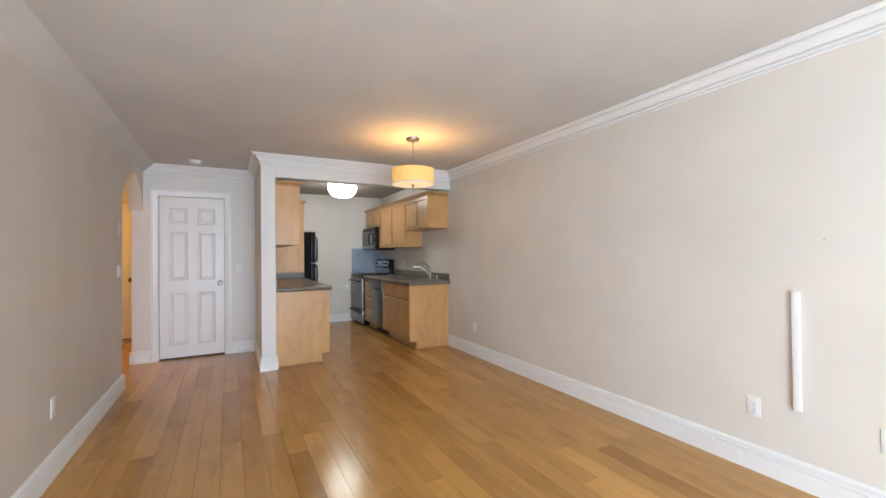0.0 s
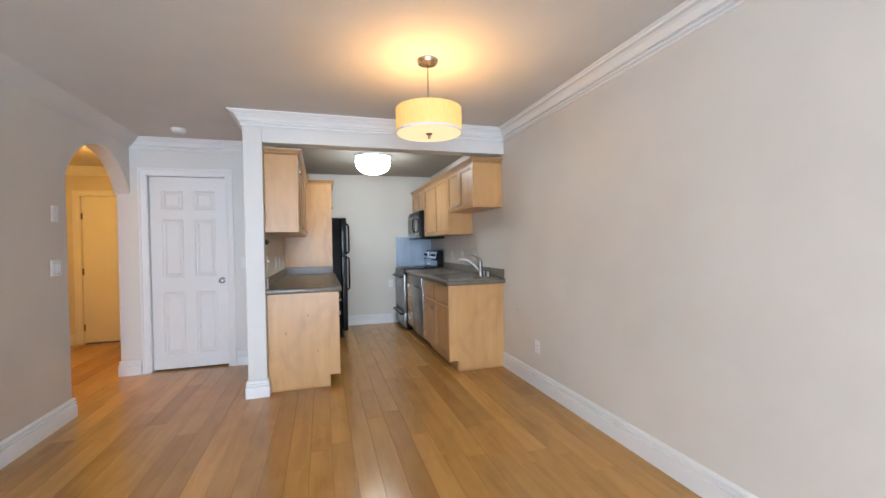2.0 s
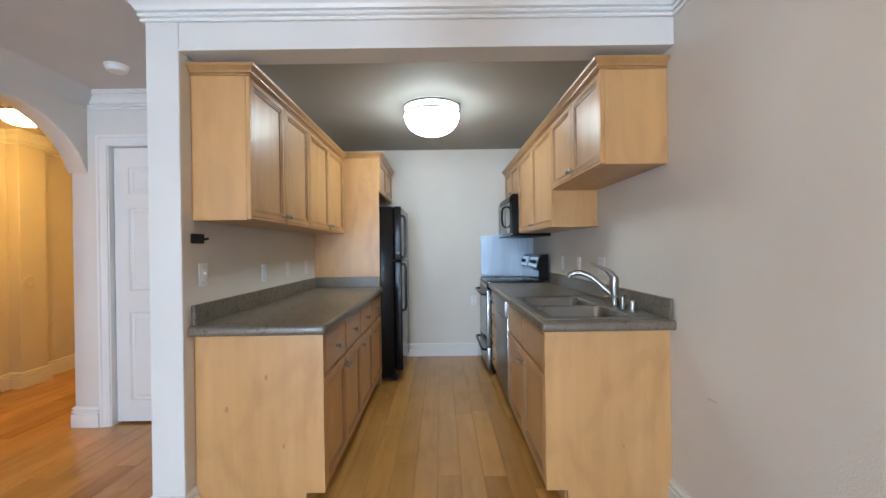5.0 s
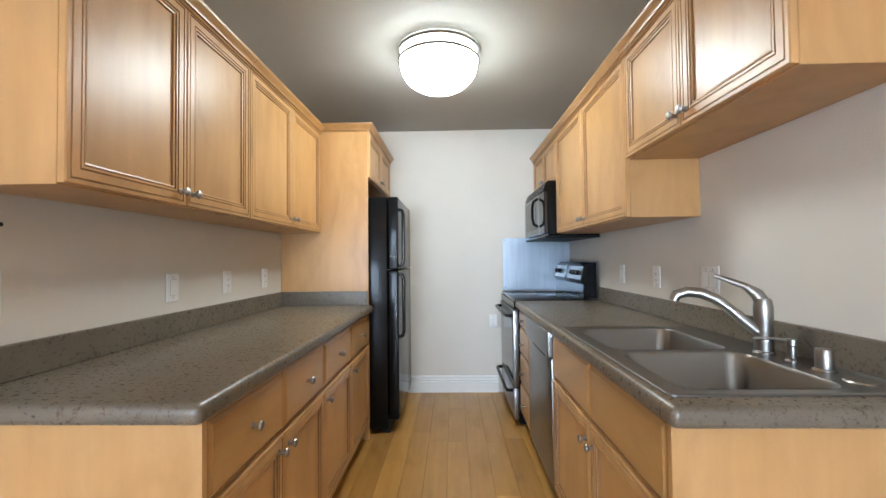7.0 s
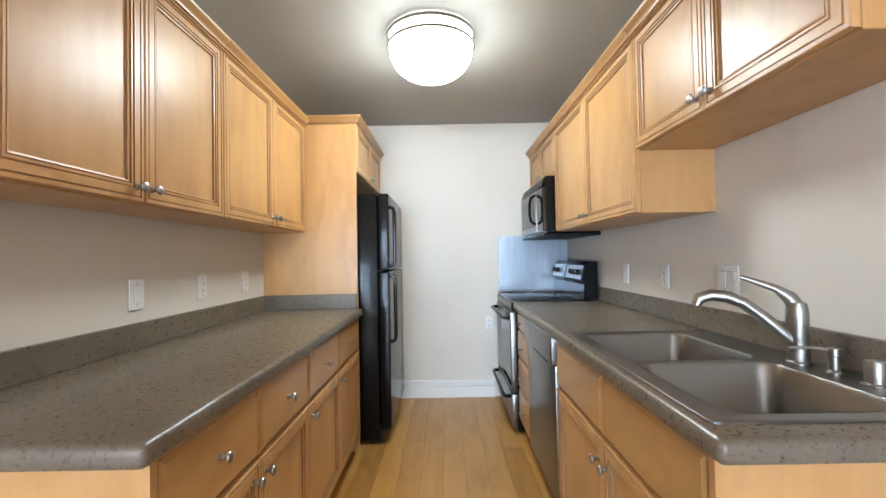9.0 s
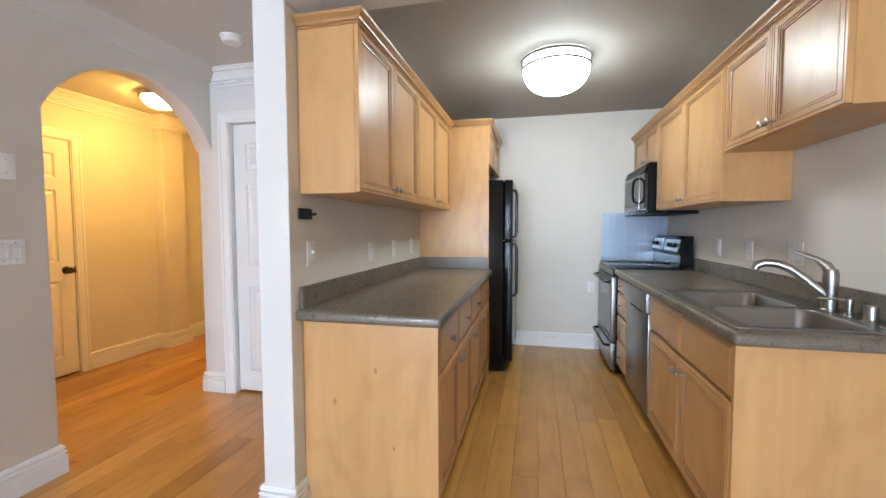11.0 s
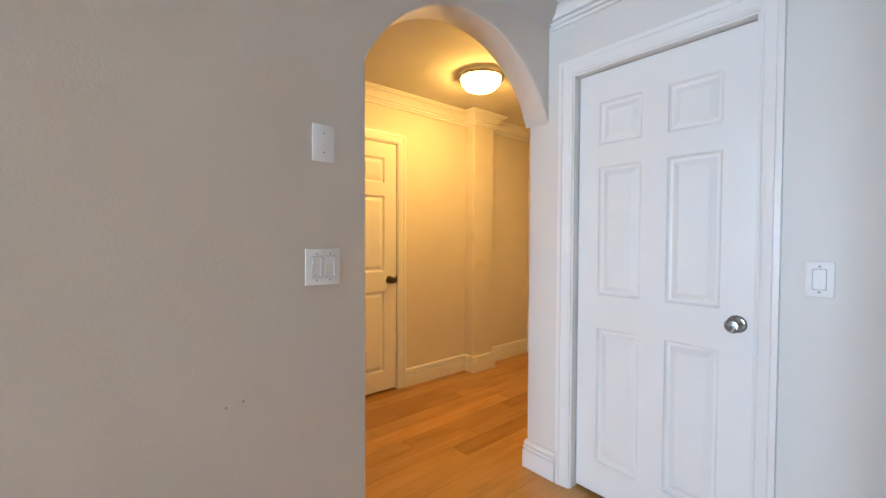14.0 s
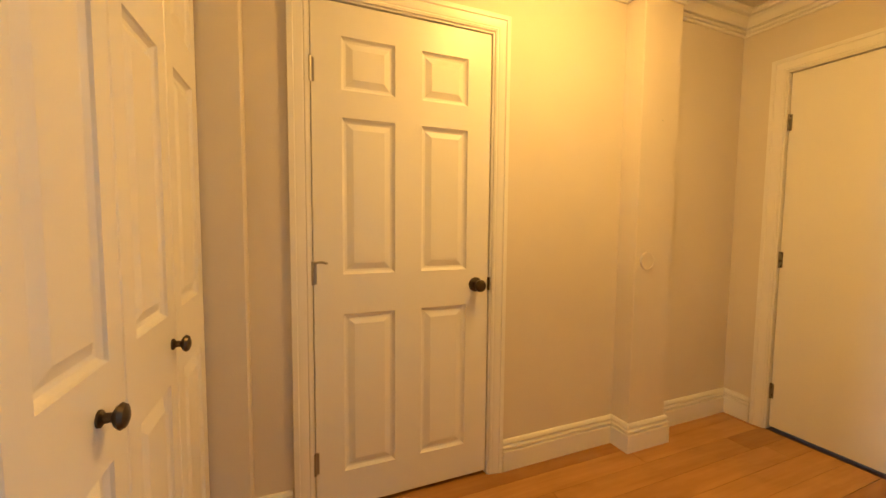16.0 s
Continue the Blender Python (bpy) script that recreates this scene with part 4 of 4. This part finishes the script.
# ---- switches, sockets and small fittings ----
def plate(name, f, u, z, w=0.072, h=0.116, face="rocker", label="", category=""):
    t = thing(name, f.p(u, 0, z - h / 2), label, category, "wall plates")
    bm = f.box(bmesh.new(), u - w / 2, u + w / 2, 0.0005, 0.006, z - h / 2, z + h / 2, 0.003, 2)
    part("cover_plate", bm, PLASTIC, t)
    cols = (u,) if w < 0.1 else (u - 0.023, u + 0.023)
    for c in cols:
        if face == "rocker":
            f.box(bm := bmesh.new(), c - 0.0165, c + 0.0165, 0.005, 0.0085, z - 0.033, z + 0.033, 0.0015)
            part("rocker", bm, PLASTIC, t)
            part("rocker_gap", f.box(bmesh.new(), c - 0.0178, c + 0.0178, 0.0055, 0.0063, z - 0.0345, z + 0.0345), GAP, t)
        if face == "outlet":
            f.box(bm := bmesh.new(), c - 0.0165, c + 0.0165, 0.005, 0.008, z - 0.033, z + 0.033, 0.0015)
            ins = part("socket_insert", bm, PLASTIC, t)
            for dz in (-0.017, 0.017):
                for du in (-0.006, 0.006):
                    part("slot", f.box(bmesh.new(), c + du - 0.001, c + du + 0.001, 0.0078, 0.0085, z + dz - 0.004, z + dz + 0.004), SLOT, ins)
                part("slot", f.box(bmesh.new(), c - 0.002, c + 0.002, 0.0078, 0.0085, z + dz - 0.0105, z + dz - 0.007), SLOT, ins)
        if face == "dimmer":
            f.box(bm := bmesh.new(), c - 0.0165, c + 0.0165, 0.0055, 0.0065, z - 0.034, z + 0.034)
            part("track", bm, PLASTIC, t)
            part("track_gap", f.box(bmesh.new(), c - 0.0180, c + 0.0180, 0.0055, 0.0062, z - 0.0355, z + 0.0355), GAP, t)
            for r in ((c - 0.0165, c - 0.0135, z - 0.034, z + 0.034), (c + 0.0135, c + 0.0165, z - 0.034, z + 0.034), (c - 0.0165, c + 0.0165, z - 0.034, z - 0.030), (c - 0.0165, c + 0.0165, z + 0.028, z + 0.034)):
                part("track_rim", f.box(bmesh.new(), r[0], r[1], 0.0058, 0.0085, r[2], r[3], 0.0005), PLASTIC, t)
            part("slider", f.box(bmesh.new(), c - 0.0165, c + 0.0165, 0.006, 0.013, z + 0.012, z + 0.020, 0.001), PLASTIC, t)
        ends = (-0.042, 0.042) if face != "blank" else (-0.03, 0.03)
        for dz in ends:
            part("screw", lathe(bmesh.new(), [(0.0, 0.0015), (0.003, 0.001), (0.0035, 0.0)], f.turn(c, 0.006, z + dz), 8), GAP, t)
    return t


# greyed plastic: paints the gaps' shade round rockers and tracks; also screws, holes, scuff
GAP = plain("shaded_plastic", (0.36, 0.35, 0.33), 0.5)
F_W, F_E, F_P, F_K, F_B = Face("x", XW, 1), Face("x", XE, -1), Face("x", 1.06, 1), Face("x", XE, -1), Face("y", 8.17, -1)
plate("wall_outlet", F_W, 3.55, 0.41, face="outlet", label="white socket outlet on the cream wall", category="outlet")
plate("dimmer_switch", F_W, 5.15, 1.16, 0.118, 0.116, "dimmer", "white double slide dimmer beside the archway", "light switch")
plate("blank_plate", F_W, 5.153, 1.557, 0.075, 0.118, "blank", "blank white cover plate above the dimmer", "cover plate")
plate("light_switch", F_CLOSET, 0.716, 1.124, label="white rocker switch beside the closet door", category="light switch")
plate("wall_outlet", F_E, 4.66, 0.36, face="outlet", label="white socket outlet low on the long wall", category="outlet")
plate("wall_outlet", F_E, 1.60, 0.376, face="outlet", label="white socket outlet low on the long wall", category="outlet")
plate("cable_plate", F_E, 1.04, 0.384, 0.072, 0.116, "blank", label="white cable cover plate low on the long wall", category="cover plate")
entry_switch = plate("light_switch", F_P, 5.428, 1.15, label="white rocker switch at the kitchen entrance", category="light switch")
part("toggle", F_P.box(bmesh.new(), 5.422, 5.434, 0.008, 0.021, 1.150, 1.164, 0.002), PLASTIC, entry_switch)
for u in (6.111, 6.524, 6.941):
    plate("wall_outlet", F_P, u, 1.118, face="rocker" if u < 6.2 else "outlet", label="white socket outlet above the grey worktop", category="outlet")
plate("wall_outlet", F_K, 7.01, 1.12, face="rocker", label="white switch above the sink worktop", category="outlet")
plate("wall_outlet", F_K, 6.58, 1.122, face="outlet", label="white socket outlet above the sink worktop", category="outlet")
plate("double_switch", F_K, 6.139, 1.13, 0.118, 0.116, "rocker", "white double switch above the sink worktop", "light switch")
plate("wall_outlet", F_B, 2.62, 0.65, face="outlet", label="white socket outlet beside the cooker", category="outlet")

single("cable_cover", F_E.box(bmesh.new(), 1.372, 1.408, 0.0005, 0.02, 0.418, 1.067, 0.005, 2), PLASTIC, "white plastic cable cover strip on the wall", "cable cover")
for f, u, z in ((F_E, 1.27, 1.346), (F_W, 4.91, 0.782), (F_W, 4.865, 0.775), (Face("x", -1.745, 1), 7.40, 1.72)):
    single("nail_hole", lathe(bmesh.new(), [(0.0, 0.0012), (0.003, 0.001), (0.004, 0.0)], f.turn(u, 0.0, z), 8), GAP, "small dark nail hole in the painted wall", "nail hole", "nail holes")
single("wall_scuff", F_E.box(bmesh.new(), 5.02, 5.075, 0.0003, 0.0012, 0.632, 0.635), GAP, "thin grey scuff mark on the painted wall", "scuff")
hk = thing("wall_bracket", (1.07, 5.39, 1.31), "small black metal bracket under the wall cabinet", "bracket")
part("plate", F_P.box(bmesh.new(), 5.335, 5.43, 0.0005, 0.012, 1.305, 1.352, 0.002), BLACK_MATTE, hk)
part("arm", tube(bmesh.new(), [(1.068, 5.42, 1.328), (1.072, 5.44, 1.328), (1.078, 5.452, 1.331)], 0.006, 8), BLACK_MATTE, hk)
rp = thing("round_cover", (-1.74, 7.315, 0.97), "round painted cover disc on the wall projection", "cover plate")
part("disc", lathe(bmesh.new(), [(0.0, 0.007), (0.040, 0.007), (0.042, 0.010), (0.046, 0.009), (0.048, 0.0)], Face("x", -1.745, 1).turn(7.33, 0.0, 1.005), 28), WALL, rp)

# ---- lamps ----
p = thing("pendant_lamp", (2.19, 3.96, 1.94), "lit drum pendant lamp with a cream linen shade", "pendant lamp")
C = Matrix.Translation((2.19, 3.96, 0))
part("canopy", lathe(bmesh.new(), [(0.0, 2.4295), (0.066, 2.4295), (0.066, 2.418), (0.058, 2.404), (0.016, 2.400), (0.0, 2.400)], C, 28), NICKEL, p, "round nickel ceiling canopy")
part("rod", lathe(bmesh.new(), [(0.0, 2.402), (0.005, 2.402), (0.005, 1.96), (0.0, 1.96)], C, 10), NICKEL, p, "thin nickel rod")
part("collar", lathe(bmesh.new(), [(0.005, 2.175), (0.012, 2.17), (0.014, 2.14), (0.012, 2.12), (0.005, 2.115)], C, 14), NICKEL, p)
R = 0.205
part("shade", lathe(bmesh.new(), [(R, 1.977), (R, 2.122), (R - 0.003, 2.122), (R - 0.003, 1.977), (R, 1.977)], C, 64), LINEN, p, "cream linen drum shade")
part("shade_trim", lathe(bmesh.new(), [(R + 0.0015, 1.971), (R + 0.0015, 1.984), (R - 0.004, 1.984), (R - 0.004, 1.971), (R + 0.0015, 1.971)], C, 64), PLASTIC, p, "white rim of the shade")
part("diffuser", lathe(bmesh.new(), [(0.0, 1.974), (R - 0.005, 1.974), (R - 0.005, 1.980), (0.0, 1.980)], C, 48), DIFFUSER, p, "glowing frosted diffuser disc")
part("finial", lathe(bmesh.new(), [(0.0, 1.940), (0.009, 1.940), (0.010, 1.956), (0.008, 1.959), (0.022, 1.968), (0.022, 1.9735), (0.0, 1.9735)], C, 18), NICKEL, p, "nickel finial")
for a in (0, 120, 240):
    q = Matrix.Translation((2.19, 3.96, 0)) @ Matrix.Rotation(radians(a), 4, "Z")
    part("shade_spoke", tube(bmesh.new(), [q @ Vector((0.006, 0, 2.117)), q @ Vector((R - 0.004, 0, 2.117))], 0.003, 6), NICKEL, p)


def flush_lamp(at, r, glow, rim, label, drop, pan, k):
    t = thing("ceiling_lamp", (at[0], at[1], TOP - drop), label, "ceiling lamp")
    m = Matrix.Translation((at[0], at[1], TOP - 0.0005))
    part("pan", lathe(bmesh.new(), [(0.0, 0.0), (r * pan, 0.0), (r * pan, max(rim) - 0.002), (0.0, max(rim) - 0.002)], m, 40), PLASTIC, t, "white lamp pan")
    if len(rim) > 1:
        part("drum", lathe(bmesh.new(), [(0.0, max(rim) - 0.003), (r * k, max(rim) - 0.003), (r * k, min(rim)), (r * k - 0.004, min(rim)), (r * k - 0.004, max(rim) - 0.006), (0.0, max(rim) - 0.006)], m, 40), DRUM_GLOW, t, "softly lit frosted glass drum")
    top = min(rim) - 0.002
    prof = [(r * k, top)] + [(r * k * math.cos(a) ** 0.8, min(rim) - 0.004 - (drop + min(rim) - 0.004) * math.sin(a)) for a in (radians(x) for x in range(0, 91, 10))]
    prof[-1] = (0.0, prof[-1][1])
    part("glass_dome", lathe(bmesh.new(), prof, m, 40), glow, t, "glowing frosted glass dome")
    for z0 in (rim if isinstance(rim, tuple) else (rim,)):
        part("rim", lathe(bmesh.new(), [(r * (k + 0.01), z0 - 0.006), (r * 0.985, z0 - 0.007), (r, z0 - 0.002), (r, z0 + 0.006), (r * (k + 0.01), z0 + 0.006), (r * (k + 0.01), z0 - 0.006)], m, 48), DARK_NICKEL, t, "brushed nickel ring")
    return t


flush_lamp((2.185, 6.72), 0.236, KITCHEN_GLOW, (-0.018, -0.075), "lit round flush ceiling lamp with nickel rings", 0.235, 0.9, 0.94)
flush_lamp((-1.13, 6.70), 0.165, HALL_GLOW, (-0.030,), "lit round flush ceiling lamp with warm light", 0.12, 0.96, 0.86)
sm = thing("smoke_detector", (0.245, 5.94, 2.39), "round white smoke detector on the ceiling", "smoke detector")
part("base", lathe(bmesh.new(), [(0.0, 0.0), (0.066, 0.0), (0.066, -0.010), (0.0, -0.010)], Matrix.Translation((0.245, 5.94, TOP - 0.0005)), 32), PLASTIC, sm)
part("cap", lathe(bmesh.new(), [(0.0, -0.010), (0.060, -0.010), (0.060, -0.016), (0.054, -0.030), (0.047, -0.037), (0.0, -0.038)], Matrix.Translation((0.245, 5.94, TOP - 0.0005)), 32), PLASTIC, sm)

# ---- floor: underlay and single planks ----
floor = single("floor", boxes((-0.47, XE + 0.12, Y0 - 0.12, 8.32, -0.12, -0.012), (-1.98, -0.47, 4.55, 8.32, -0.12, -0.012)), UNDER, "glossy honey-coloured maple plank floor", "floor", kind="structure", smooth=False)
PW, JOINT = 0.128, 2.207


def plank_mesh(length):
    bm = bmesh.new()
    w, g, e = PW / 2, 0.0005, 0.0009
    lo = [bm.verts.new((x, y, -0.012)) for x, y in ((-w + g, g), (w - g, g), (w - g, length - g), (-w + g, length - g))]
    mi = [bm.verts.new((x, y, -e * 0.8)) for x, y in ((-w + g, g), (w - g, g), (w - g, length - g), (-w + g, length - g))]
    hi = [bm.verts.new((x, y, 0)) for x, y in ((-w + g + e, g + e), (w - g - e, g + e), (w - g - e, length - g - e), (-w + g + e, length - g - e))]
    for a, b in ((lo, mi), (mi, hi)):
        for i in range(4):
            bm.faces.new((a[i], a[(i + 1) % 4], b[(i + 1) % 4], b[i]))
    bm.faces.new(hi)
    return to_mesh(bm, "plank", PLANK, False)


PLANKS = {n: plank_mesh(n) for n in (0.6, 0.9, 1.2, 1.5, 1.8)}
rng = random.Random(11)
fo = ORIGIN[floor.name]
singles, rest = 0, bmesh.new()


def hidden(x, y0, y1):
    return (x > 2.95 and y0 > 5.5) or (1.0 < x < 1.5 and y0 > 5.5) or (-0.35 < x < 0.95 and y0 > 6.6) or (x < -0.5 and y1 < 5.2)


col = math.floor((-1.93 - JOINT) / PW)
while JOINT + (col + 0.5) * PW < XE + 0.02:
    x = JOINT + (col + 0.5) * PW
    y, end = (5.22, 8.2) if x < -0.42 else (Y0, 6.47) if x < 0.97 else (Y0, 8.17)
    n = round(0.3 + rng.random() * 1.2, 2)
    while y < end - 0.001:
        n = round(min(n, end - y), 3)
        if n not in PLANKS:
            PLANKS[n] = plank_mesh(n)
        if not hidden(x, y, y + n):
            if y + n > 0.9 and singles < 300:
                ob = new("plank", PLANKS[n])
                ob.parent = floor
                ob.location = Vector((x, y, 0)) - fo
                singles += 1
            else:
                tmp = PLANKS[n]
                base = [rest.verts.new((v.co.x + x, v.co.y + y, v.co.z)) for v in tmp.vertices]
                for pl in tmp.polygons:
                    rest.faces.new([base[i] for i in pl.vertices])
        y += n
        n = rng.choice((0.6, 0.9, 1.2, 1.2, 1.5, 1.5, 1.8, 1.8))
    col += 1
if rest.verts:
    far = part("floor_planks", rest, PLANK, floor, smooth=False)
    tagged(far, kind="stuff")
